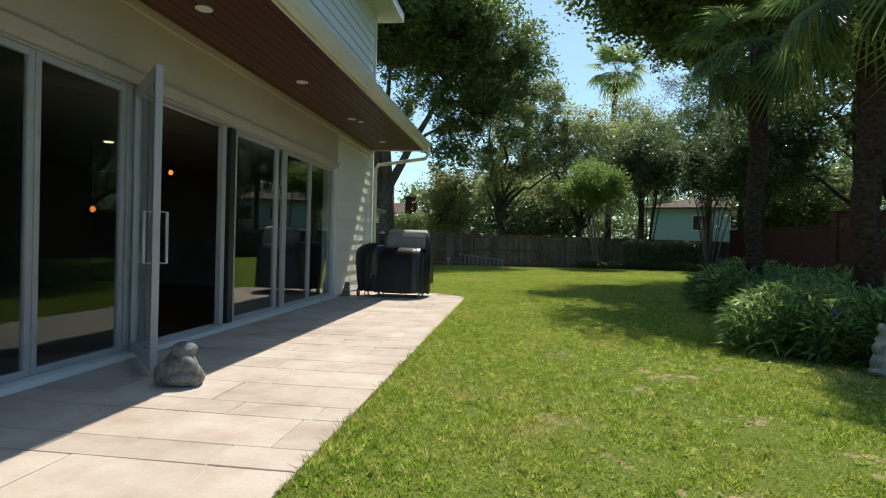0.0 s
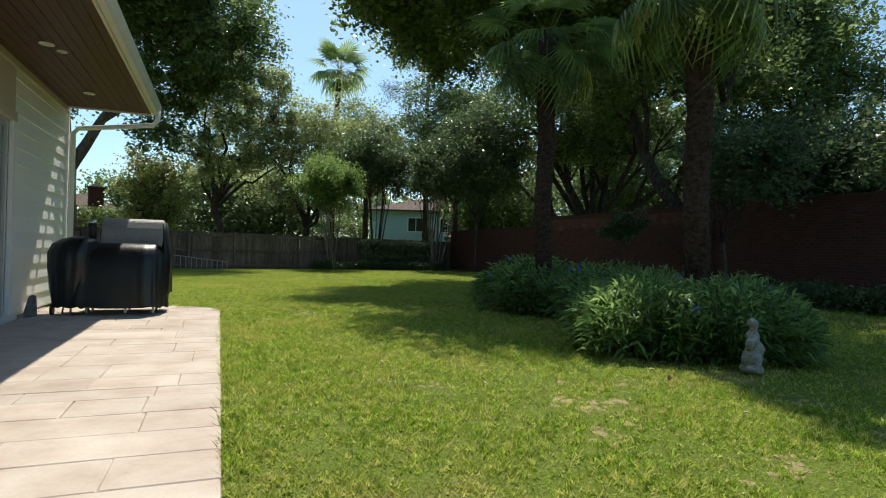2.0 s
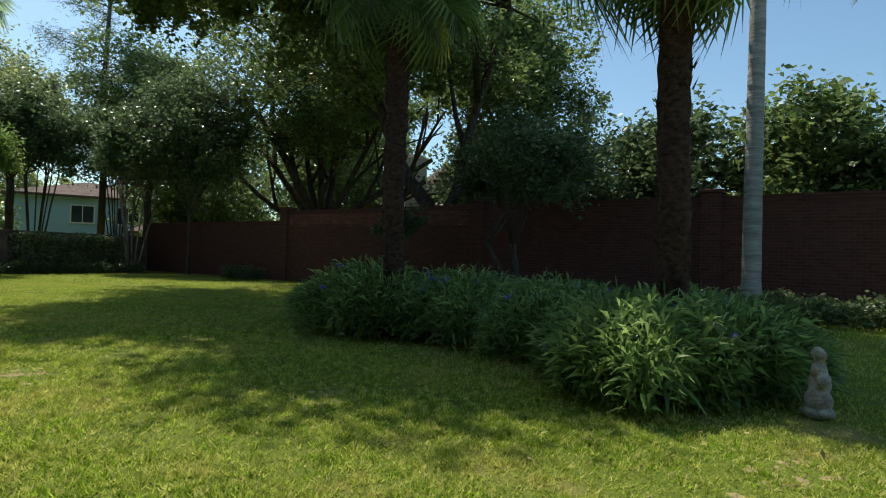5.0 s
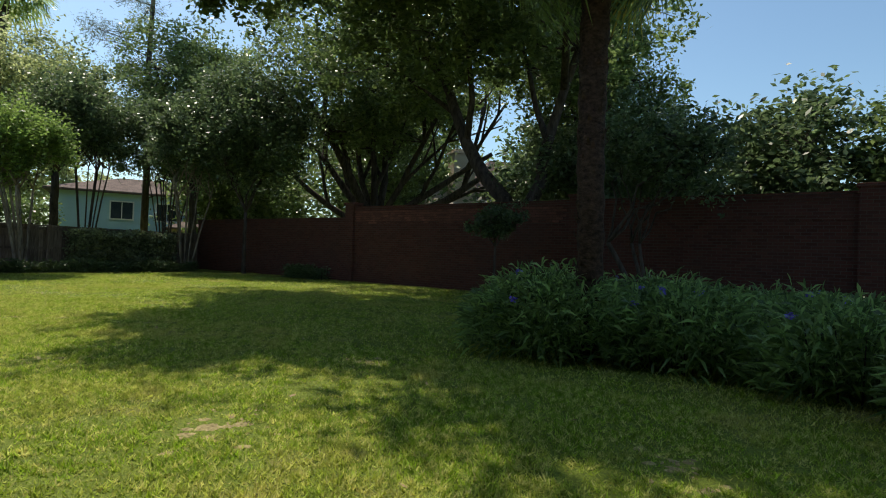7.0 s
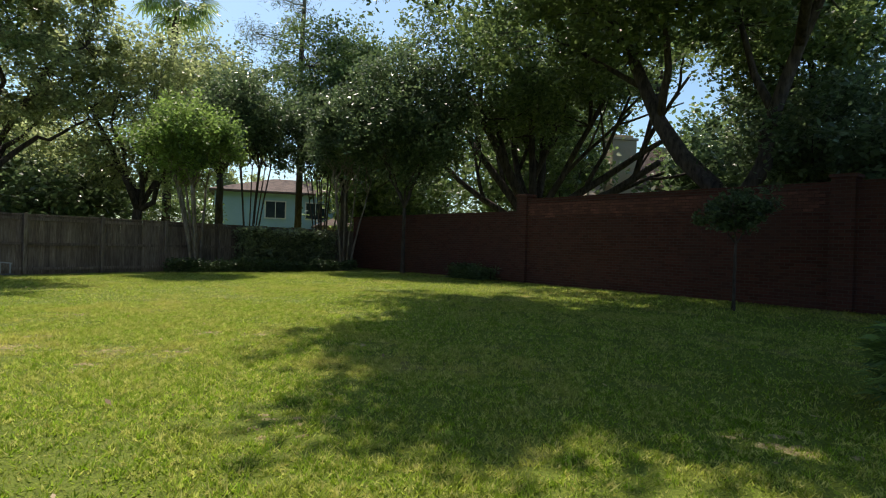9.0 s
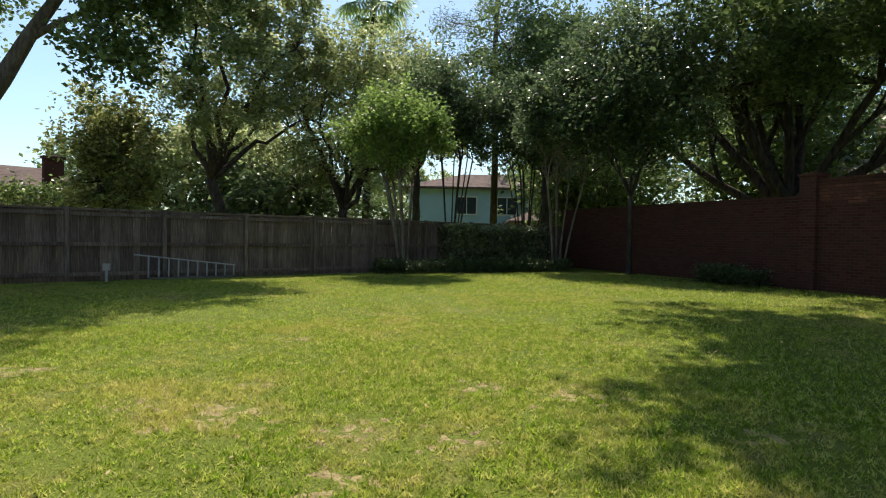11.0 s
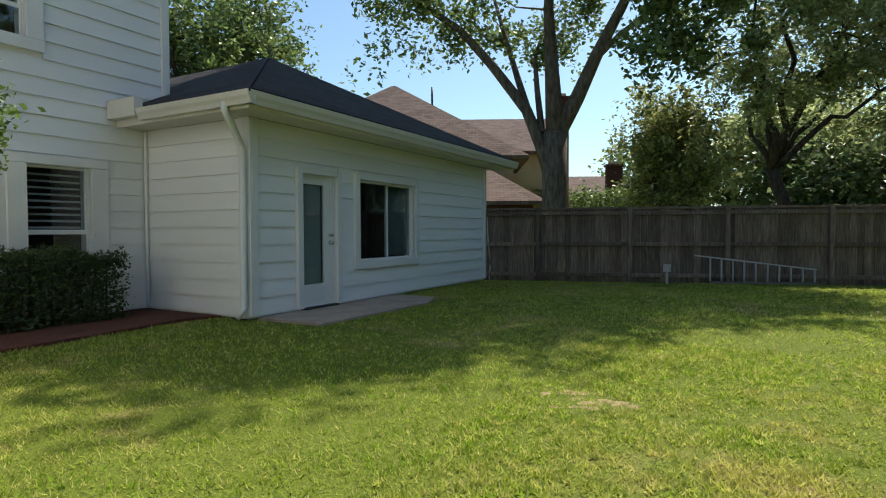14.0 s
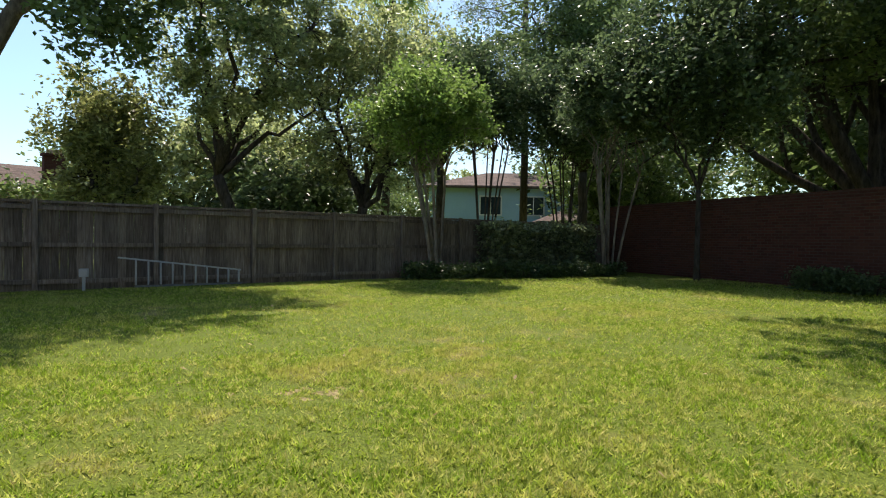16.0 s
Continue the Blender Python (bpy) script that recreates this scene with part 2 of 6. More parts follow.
M = dict(
    lawn=mat("lawn_soil", lawn_build), blade=mat("grass_blade", blade_build), glass=mat("window_glass", glass_build),
    brick=mat("red_brick", brick_build), brick_piece=simple("brick_face", (0.10, 0.035, 0.024), (0.22, 0.08, 0.055), 3, 0.9, 50, 0.5, per_object=0.25), fence=mat("weathered_wood", weathered_build), patio=mat("stamped_concrete", patio_build),
    slab_tan=simple("tan_concrete", (0.26, 0.20, 0.165), (0.42, 0.34, 0.29), 3, 0.9, 45, 0.4),
    joint=simple("concrete_joint", (0.26, 0.19, 0.155), (0.42, 0.33, 0.275), 4, 0.9),
    siding=simple("white_siding_paint", (0.80, 0.80, 0.79), (0.86, 0.86, 0.85), 1.2, 0.55, 80, 0.1, stretch=(0.4, 0.4, 3), per_object=0.02),
    trim=simple("white_trim_paint", (0.74, 0.74, 0.72), (0.82, 0.82, 0.80), 1.5, 0.5, 70, 0.08),
    # cream darkened so the head band's colour holds the shade under the eaves
    cream=simple("shaded_cream_paint", (0.48, 0.40, 0.31), (0.58, 0.50, 0.40), 1.5, 0.5, 70, 0.08),
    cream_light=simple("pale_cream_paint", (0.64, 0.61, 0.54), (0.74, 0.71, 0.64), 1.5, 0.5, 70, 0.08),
    dry_soil=simple("dry_soil", (0.15, 0.115, 0.045), (0.40, 0.33, 0.15), 14.0, 0.95, 60, 0.9),
    soffit=simple("stained_wood_soffit", (0.048, 0.010, 0.005), (0.085, 0.020, 0.010), 2.0, 0.45, 30, 0.2, stretch=(6, 0.5, 1), per_object=0.12),
    alu=simple("white_aluminium", (0.35, 0.35, 0.36), (0.44, 0.44, 0.44), 2, 0.4, 90, 0.05),
    metal=simple("bare_aluminium", (0.55, 0.55, 0.55), (0.72, 0.72, 0.72), 6, 0.35, 90, 0.1, metal=0.9),
    old_metal=simple("dull_aluminium", (0.14, 0.14, 0.14), (0.24, 0.24, 0.23), 6, 0.6, 90, 0.1, metal=0.4),
    chrome=simple("satin_nickel", (0.6, 0.58, 0.55), (0.7, 0.68, 0.65), 6, 0.25, 90, 0.05, metal=1.0),
    black=simple("black_vinyl_cover", (0.006, 0.006, 0.007), (0.017, 0.017, 0.018), 3, 0.36, 40, 0.25),
    grey=simple("faded_grey_cover", (0.20, 0.19, 0.18), (0.34, 0.32, 0.30), 2, 0.6, 40, 0.25, stretch=(1, 5, 1)),
    rubber=simple("dark_plastic", (0.012, 0.012, 0.012), (0.03, 0.03, 0.03), 5, 0.5),
    stone=simple("weathered_stone", (0.09, 0.09, 0.085), (0.27, 0.27, 0.26), 14, 0.9, 60, 0.7),
    # paler copy of the stone: sunlight on the statue put into its colour
    lit_stone=simple("beige_lit_stone", (0.20, 0.185, 0.16), (0.46, 0.43, 0.38), 14, 0.9, 60, 0.7),
    mulch=simple("red_mulch", (0.05, 0.016, 0.010), (0.17, 0.055, 0.032), 18, 0.95, 70, 1.0),
    interior=simple("interior_gloom_paint", (0.10, 0.085, 0.07), (0.15, 0.13, 0.11), 1, 0.8),
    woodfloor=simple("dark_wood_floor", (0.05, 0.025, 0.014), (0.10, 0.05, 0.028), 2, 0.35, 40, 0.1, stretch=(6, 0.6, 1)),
    blind=simple("white_blind", (0.5, 0.5, 0.48), (0.62, 0.62, 0.6), 2, 0.5),
    teal_pane_backing=simple("teal_pane_backing", (0.10, 0.145, 0.145), (0.14, 0.19, 0.19), 2, 0.7),
    curtain=simple("pale_door_blind", (0.36, 0.37, 0.36), (0.46, 0.47, 0.46), 2, 0.7),
    roof=shingle("dark_shingles", (0.018, 0.018, 0.022), (0.045, 0.043, 0.047)),
    roof_brown=shingle("brown_shingles", (0.10, 0.072, 0.062), (0.18, 0.13, 0.112)),
    tan=simple("tan_render", (0.42, 0.30, 0.18), (0.56, 0.42, 0.27), 0.8, 0.85, 30, 0.2),
    blue=simple("pale_blue_siding", (0.36, 0.54, 0.66), (0.44, 0.63, 0.75), 0.8, 0.7, 30, 0.1),
    beige=simple("beige_render", (0.36, 0.28, 0.21), (0.46, 0.37, 0.29), 0.8, 0.85, 30, 0.2),
    farglass=simple("dark_window", (0.02, 0.03, 0.04), (0.04, 0.06, 0.07), 2, 0.1),
    bark=bark("oak_bark", (0.035, 0.027, 0.022), (0.12, 0.095, 0.08)),
    bark_oak=bark("grey_oak_bark", (0.075, 0.06, 0.05), (0.20, 0.165, 0.14)),
    bark_pale=bark("crape_bark", (0.13, 0.10, 0.08), (0.30, 0.25, 0.20), (1, 1, 0.4), 6),
    bark_palm=bark("palm_fibre", (0.022, 0.014, 0.010), (0.10, 0.06, 0.042), (1, 1, 1.6), 14),
    bark_white=bark("royal_palm_bark", (0.22, 0.215, 0.20), (0.42, 0.41, 0.39), (0.4, 0.4, 3.0), 5),
    oakleaf=leafy("oak_leaves", (0.042, 0.075, 0.022), (0.15, 0.21, 0.065), 0.40, rough=0.36),
    darkleaf=leafy("dark_leaves", (0.034, 0.06, 0.028), (0.115, 0.165, 0.07), 0.40, (0.12, 0.18, 0.06), 0.36),
    oliveleaf=leafy("olive_leaves", (0.12, 0.155, 0.055), (0.32, 0.36, 0.15), 0.48, (0.31, 0.33, 0.14)),
    magleaf=leafy("magnolia_leaves", (0.08, 0.105, 0.03), (0.28, 0.30, 0.10), 0.42, (0.34, 0.33, 0.12), 0.38),
    crapeleaf=leafy("crape_leaves", (0.04, 0.08, 0.02), (0.16, 0.25, 0.055), 0.46, (0.26, 0.36, 0.07)),
    bedleaf=leafy("strap_leaves", (0.045, 0.09, 0.026), (0.23, 0.34, 0.10), 0.45, (0.16, 0.26, 0.08), 0.32),
    hedgeleaf=leafy("hedge_leaves", (0.02, 0.045, 0.015), (0.06, 0.10, 0.03), 0.25, (0.12, 0.16, 0.05)),
    hedge_gloss=leafy("glossy_hedge_leaves", (0.06, 0.085, 0.045), (0.20, 0.24, 0.12), 0.3, (0.16, 0.18, 0.09), 0.3),
    palmleaf=leafy("palm_leaves", (0.045, 0.08, 0.022), (0.15, 0.22, 0.055), 0.5, (0.26, 0.30, 0.07), 0.3),
    pineleaf=leafy("pine_needles", (0.03, 0.055, 0.03), (0.07, 0.10, 0.06), 0.3, (0.10, 0.13, 0.07)),
    dryleaf=leafy("yellowed_frond", (0.30, 0.24, 0.03), (0.48, 0.42, 0.06), 0.4, (0.5, 0.45, 0.08)),
    fallen=leafy("fallen_leaf", (0.20, 0.11, 0.05), (0.50, 0.36, 0.20), 0.15, (0.5, 0.38, 0.2), 0.6),
    flower=leafy("blue_petals", (0.11, 0.08, 0.42), (0.20, 0.15, 0.62), 0.4, (0.2, 0.15, 0.6)),
    lamp=emitter("warm_bulb", (1.0, 0.26, 0.05), 1.1), lamp_white=emitter("ceiling_bulb", (1.0, 0.85, 0.5), 1.5),
)


# ---- mesh helpers ----
def link(name, me, parent=None, label=""):
    ob = new(name, me)
    if parent:
        ob.parent = parent
    if label:
        ob["label"] = label
    return ob


def thing(name, label, category, group="", at=(0, 0, 0), rz=0, kind=""):
    e = new(name)
    e.empty_display_size = 0.2
    e.matrix_world = pose(*at, 0, 0, rz)
    return tagged(e, label, category, group, kind)


def part(name, bm, material, parent=None, label="", smooth=False):
    me = bpy.data.meshes.new(name)
    bm.normal_update()
    if smooth:
        for f in bm.faces:
            f.smooth = True
    bm.to_mesh(me)
    bm.free()
    me.materials.append(material)
    return link(name, me, parent, label)


def add_box(bm, a, b, bevel=0.0, m=None):
    lo, hi = [min(p, q) for p, q in zip(a, b)], [max(p, q) for p, q in zip(a, b)]
    c = [(p + q) / 2 for p, q in zip(lo, hi)]
    s = [q - p for p, q in zip(lo, hi)]
    r = bmesh.ops.create_cube(bm, size=1.0, matrix=(m or Matrix()) @ Matrix.Translation(c) @ Matrix.Diagonal((*s, 1)))
    if bevel:
        vs = set(r["verts"])
        es = [e for e in bm.edges if e.verts[0] in vs and e.verts[1] in vs]
        bmesh.ops.bevel(bm, geom=es, offset=min(bevel, 0.45 * min(s)), segments=2, profile=0.6, affect="EDGES")
    return bm


def box(a, b, bevel=0.0):
    return add_box(bmesh.new(), a, b, bevel)


def prism(poly, z0, z1):
    """An upright block over the outline poly."""
    bm = bmesh.new()
    lo = [bm.verts.new((x, y, z0)) for x, y in poly]
    hi = [bm.verts.new((x, y, z1)) for x, y in poly]
    n = len(poly)
    bm.faces.new(lo[::-1])
    bm.faces.new(hi)
    for i in range(n):
        bm.faces.new((lo[i], lo[(i + 1) % n], hi[(i + 1) % n], hi[i]))
    return bm


def raw(name, verts, faces, material, parent=None, label="", smooth=False):
    me = bpy.data.meshes.new(name)
    me.from_pydata([tuple(v) for v in verts], [], faces)
    if smooth:
        me.polygons.foreach_set("use_smooth", [True] * len(me.polygons))
    me.materials.append(material)
    me.update()
    return link(name, me, parent, label)


def tube_data(pts, radii, sides=7, verts=None, faces=None):
    """A tapered tube along pts, added to verts and faces."""
    verts = [] if verts is None else verts
    faces = [] if faces is None else faces
    base = len(verts)
    pts = [Vector(p) for p in pts]
    prev = None
    for i, p in enumerate(pts):
        d = (pts[min(i + 1, len(pts) - 1)] - pts[max(i - 1, 0)]).normalized()
        ref = prev if prev is not None else (Vector((1, 0, 0)) if abs(d.x) < 0.9 else Vector((0, 1, 0)))
        u = (ref - d * ref.dot(d)).normalized()
        w = d.cross(u)
        prev = u
        for k in range(sides):
            a = 2 * math.pi * k / sides
            verts.append(p + (u * math.cos(a) + w * math.sin(a)) * radii[i])
    for i in range(len(pts) - 1):
        for k in range(sides):
            a, b = base + i * sides + k, base + i * sides + (k + 1) % sides
            faces.append((a, b, b + sides, a + sides))
    faces.append(tuple(range(base + sides - 1, base - 1, -1)))
    faces.append(tuple(range(base + (len(pts) - 1) * sides, base + len(pts) * sides)))
    return verts, faces


def tube(name, pts, radii, material, parent=None, label="", sides=10):
    if not isinstance(radii, (list, tuple)):
        radii = [radii] * len(pts)
    v, f = tube_data(pts, radii, sides)
    return raw(name, v, f, material, parent, label, True)


def np_mesh(name, verts, per, material, parent=None, label=""):
    """A mesh of loose faces with per corners each, from an array of their corners in order."""
    verts = np.ascontiguousarray(verts, dtype=np.float32).reshape(-1, 3)
    n = len(verts)
    me = bpy.data.meshes.new(name)
    me.vertices.add(n)
    me.vertices.foreach_set("co", verts.ravel())
    me.loops.add(n)
    me.loops.foreach_set("vertex_index", np.arange(n, dtype=np.int32))
    me.polygons.add(n // per)
    me.polygons.foreach_set("loop_start", np.arange(0, n, per, dtype=np.int32))
    me.materials.append(material)
    me.update(calc_edges=True)
    return link(name, me, parent, label)


rng = np.random.default_rng(7)


def leaf_quads(centres, size, aspect=0.5, up=0.3, droop=0.0):
    """Diamond leaves of random turn round the given centres."""
    n = len(centres)
    d = rng.normal(size=(n, 3))
    d[:, 2] = d[:, 2] * 0.6 - droop
    d /= np.linalg.norm(d, axis=1)[:, None]
    nn = rng.normal(size=(n, 3))
    nn[:, 2] += up * 3
    s = np.cross(d, nn)
    s /= np.linalg.norm(s, axis=1)[:, None] + 1e-9
    L = (size * rng.uniform(0.6, 1.35, n))[:, None]
    a = centres - d * L / 2
    c = centres + d * L / 2
    mid = centres - d * L * 0.08
    return np.stack([a, mid + s * L * aspect / 2, c, mid - s * L * aspect / 2], 1).reshape(-1, 3)


# ---- ground ----
def sheet(name, poly, z, material, label, thick=0.0):
    bm = prism(poly, z - thick, z) if thick else bmesh.new()
    if not thick:
        bm.faces.new([bm.verts.new((x, y, z)) for x, y in poly])
    ob = part(name, bm, material)
    return tagged(ob, label, "ground", kind="structure")


sheet("ground", [(-900, -900), (900, -900), (900, 900), (-900, 900)], -0.02, M["lawn"], "sunlit mown lawn with dry bare patches")

WALL_X, CORNER_Y = -3.73, 14.9          # garden front of the house and its far corner
ANNEX_X, ANNEX_Y0, ANNEX_Y1 = -7.42, 22.0, 29.1
WING_X = -9.6
FENCE_Y0, FENCE_K = 31.6, 0.33          # wooden fence: y = FENCE_Y0 + FENCE_K * x


def fence_y(x):
    return FENCE_Y0 + FENCE_K * x


def brick_x(y):
    return 13.2 - 0.033 * (y - 8.6)


# ---- the house: structure ----
def wall_with_holes(bm, axis, plane, thick, u0, u1, z0, z1, holes):
    """Wall along axis ('x' or 'y') whose outer face lies in plane, thick going to the inside, cut by holes (u0, u1, z0, z1)."""
    us = sorted({u0, u1, *[h[0] for h in holes], *[h[1] for h in holes]})
    zs = sorted({z0, z1, *[h[2] for h in holes], *[h[3] for h in holes]})
    for a, b in zip(us, us[1:]):
        run = None
        for c, d in zip(zs, zs[1:]):
            solid = not any(h[0] <= a and b <= h[1] and h[2] <= c and d <= h[3] for h in holes)
            if solid:
                run = (run[0], d) if run else (c, d)
            if run and (not solid or d == z1):
                if axis == "y":
                    add_box(bm, (plane, a, run[0]), (plane - thick, b, run[1]))
                else:
                    add_box(bm, (a, plane, run[0]), (b, plane + thick, run[1]))
                run = None


def structure(name, bm, material, label, category="wall"):
    return tagged(part(name, bm, material), label, category, kind="structure")


DOORS_Y0, DOORS_Y1, HEAD = -2.35, 11.80, 2.70
SOFFIT, EAVE_X = 3.53, -2.27
bm = bmesh.new()
wall_with_holes(bm, "y", WALL_X - 0.03, 0.22, -9.0, CORNER_Y - 0.02, 0.0, 7.1, [(DOORS_Y0, DOORS_Y1, 0.0, HEAD)])
wall_house = structure("wall_house", bm, M["siding"], "white lap-sided garden front of the house")
bm = bmesh.new()
wall_with_holes(bm, "x", CORNER_Y - 0.24, 0.22, WING_X, WALL_X - 0.25, 0.0, 7.1, [])
structure("wall_return", bm, M["siding"], "white lap-sided side wall of the house")
WING_WIN = (20.42, 21.2, 0.80, 2.0)
UP_WIN = (19.3, 20.45, 3.55, 4.9)
bm = bmesh.new()
wall_with_holes(bm, "y", WING_X - 0.03, 0.22, CORNER_Y, 22.4, 0.0, 7.1, [WING_WIN, UP_WIN])
wall_wing = structure("wall_wing", bm, M["siding"], "white lap-sided two-storey wing wall")
bm = bmesh.new()
wall_with_holes(bm, "x", 22.18, 0.22, -16.0, WING_X - 0.25, 2.6, 7.1, [])
structure("wall_wing_side", bm, M["siding"], "white lap-sided upper side wall of the wing")
ADOOR = (22.93, 23.68, 0.04, 1.98)
AWIN = (24.26, 25.96, 0.65, 1.99)
bm = bmesh.new()
wall_with_holes(bm, "y", ANNEX_X - 0.03, 0.2, ANNEX_Y0, ANNEX_Y1, 0.0, 2.63, [ADOOR, AWIN])
wall_annex = structure("wall_annex", bm, M["siding"], "white lap-sided single-storey annex wall")
bm = bmesh.new()
wall_with_holes(bm, "x", ANNEX_Y0 + 0.03, 0.2, WING_X - 0.03, ANNEX_X - 0.23, 0.0, 2.63, [])
wall_annex_side = structure("wall_annex_side", bm, M["siding"], "white lap-sided annex return wall")
bm = bmesh.new()
wall_with_holes(bm, "x", ANNEX_Y1 - 0.22, 0.2, -14.5, ANNEX_X - 0.23, 0.0, 2.63, [])
structure("wall_annex_end", bm, M["siding"], "white lap-sided annex end wall")
# assumed rooms behind the glass; their dark paint carries the indoor gloom
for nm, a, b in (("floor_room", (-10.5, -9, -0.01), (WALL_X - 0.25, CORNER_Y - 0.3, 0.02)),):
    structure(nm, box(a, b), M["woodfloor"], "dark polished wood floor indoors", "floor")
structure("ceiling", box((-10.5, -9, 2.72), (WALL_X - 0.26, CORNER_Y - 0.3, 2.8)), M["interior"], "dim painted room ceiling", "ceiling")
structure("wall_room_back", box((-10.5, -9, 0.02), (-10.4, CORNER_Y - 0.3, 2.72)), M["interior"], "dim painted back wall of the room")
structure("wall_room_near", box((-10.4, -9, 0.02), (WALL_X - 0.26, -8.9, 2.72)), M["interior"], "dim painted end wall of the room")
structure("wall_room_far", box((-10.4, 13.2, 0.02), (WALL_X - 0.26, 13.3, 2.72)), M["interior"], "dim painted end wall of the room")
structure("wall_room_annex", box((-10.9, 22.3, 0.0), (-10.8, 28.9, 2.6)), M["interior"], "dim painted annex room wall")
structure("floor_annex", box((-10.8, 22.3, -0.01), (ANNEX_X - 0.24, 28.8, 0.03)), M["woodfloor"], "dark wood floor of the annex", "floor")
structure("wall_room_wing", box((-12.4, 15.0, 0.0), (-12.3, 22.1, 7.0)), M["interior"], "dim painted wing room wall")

# partitions, floors and ceilings added to shut out daylight behind the windows
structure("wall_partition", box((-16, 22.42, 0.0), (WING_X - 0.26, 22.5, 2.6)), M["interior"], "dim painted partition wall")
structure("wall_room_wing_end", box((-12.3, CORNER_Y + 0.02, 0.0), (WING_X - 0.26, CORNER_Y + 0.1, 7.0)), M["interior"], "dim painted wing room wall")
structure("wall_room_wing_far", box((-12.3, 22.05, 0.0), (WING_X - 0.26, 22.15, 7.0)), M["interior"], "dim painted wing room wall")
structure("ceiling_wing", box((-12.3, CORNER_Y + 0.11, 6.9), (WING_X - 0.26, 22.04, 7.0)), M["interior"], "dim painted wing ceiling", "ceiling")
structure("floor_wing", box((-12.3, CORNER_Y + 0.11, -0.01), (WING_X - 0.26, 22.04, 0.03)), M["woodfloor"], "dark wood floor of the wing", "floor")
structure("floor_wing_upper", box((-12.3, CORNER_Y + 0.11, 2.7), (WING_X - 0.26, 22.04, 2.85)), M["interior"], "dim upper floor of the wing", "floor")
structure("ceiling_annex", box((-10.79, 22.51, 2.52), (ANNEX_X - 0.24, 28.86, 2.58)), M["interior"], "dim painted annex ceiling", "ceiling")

# baseboard, corner and head trims
for nm, a, b, mt in (
    ("trim", (WALL_X - 0.02, CORNER_Y - 0.10, 0.03), (WALL_X + 0.025, CORNER_Y + 0.0, SOFFIT - 0.02), "trim"),
    ("trim", (WALL_X - 0.02, CORNER_Y - 0.10, 4.3), (WALL_X + 0.025, CORNER_Y, 7.08), "trim"),
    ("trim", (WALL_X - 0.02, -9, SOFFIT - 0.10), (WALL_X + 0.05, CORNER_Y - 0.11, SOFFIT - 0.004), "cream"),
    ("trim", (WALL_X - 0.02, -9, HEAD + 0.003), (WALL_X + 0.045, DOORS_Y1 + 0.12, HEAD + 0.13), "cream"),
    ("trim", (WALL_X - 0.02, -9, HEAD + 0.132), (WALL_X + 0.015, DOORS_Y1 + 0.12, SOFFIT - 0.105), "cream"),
    ("trim", (WALL_X - 0.02, DOORS_Y1 + 0.004, 0.03), (WALL_X + 0.035, DOORS_Y1 + 0.12, HEAD), "trim"),
    ("trim", (WALL_X - 0.2, DOORS_Y0, 0.0), (WALL_X + 0.10, DOORS_Y1 + 0.12, 0.055), "trim"),
    ("trim", (ANNEX_X - 0.02, ANNEX_Y0 + 0.006, 0.03), (ANNEX_X + 0.03, ANNEX_Y0 + 0.11, 2.62), "trim"),
    ("trim", (ANNEX_X - 0.11, ANNEX_Y0 - 0.03, 0.03), (ANNEX_X + 0.03, ANNEX_Y0 + 0.002, 2.60), "trim"),
    ("trim", (ANNEX_X - 0.02, ANNEX_Y1 - 0.1, 0.03), (ANNEX_X + 0.03, ANNEX_Y1, 2.60), "trim"),
    ("trim", (WING_X - 0.02, 22.28, 3.1), (WING_X + 0.03, 22.40, 7.05), "trim"),
    ("trim", (WING_X + 0.002, ANNEX_Y0 - 0.03, 0.03), (WING_X + 0.05, ANNEX_Y0 + 0.0, 2.6), "trim"),
    ("trim", (WING_X - 0.02, 20.20, 2.004), (WING_X + 0.04, 21.42, 2.12), "trim"),
    ("trim", (WING_X - 0.02, 20.20, 0.66), (WING_X + 0.06, 21.42, 0.796), "trim"),
    ("trim", (WING_X - 0.02, 20.20, 0.80), (WING_X + 0.04, 20.415, 2.0), "trim"),
    ("trim", (WING_X - 0.02, 21.205, 0.80), (WING_X + 0.04, 21.42, 2.0), "trim"),
    ("trim", (WING_X - 0.02, 19.1, 3.40), (WING_X + 0.05, 20.65, 3.546), "trim"),
    ("trim", (WING_X - 0.02, 20.455, 3.55), (WING_X + 0.04, 20.65, 4.9), "trim"),
    ("trim", (WING_X - 0.02, 19.1, 3.55), (WING_X + 0.04, 19.295, 4.9), "trim"),
    ("trim", (WING_X - 0.02, 19.1, 4.904), (WING_X + 0.04, 20.65, 5.05), "trim"),
):
    structure(nm, box(a, b, 0.006), M[mt], "painted trim board" if mt == "trim" else "cream painted trim board, toned down for the eaves' shade", "trim")

# eaves along the garden front: soffit planks, fascia, gutter, skirt roof
soff = thing("soffit", "reddish-brown stained wood soffit under the eaves", "soffit", kind="structure")
n_planks = 12
w = (EAVE_X - 0.06 - WALL_X) / n_planks
for i in range(n_planks):
    x = WALL_X + i * w
    part("plank", box((x + 0.003, -9, SOFFIT + 0.002 * (i % 2)), (x + w - 0.003, CORNER_Y - 0.3, SOFFIT + 0.03), 0.003), M["soffit"], soff)
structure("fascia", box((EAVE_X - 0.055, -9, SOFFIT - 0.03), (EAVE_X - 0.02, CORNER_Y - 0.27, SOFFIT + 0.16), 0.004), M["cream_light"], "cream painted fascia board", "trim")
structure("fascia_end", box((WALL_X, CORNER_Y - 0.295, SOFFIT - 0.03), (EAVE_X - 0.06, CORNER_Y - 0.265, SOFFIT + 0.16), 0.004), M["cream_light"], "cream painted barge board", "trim")


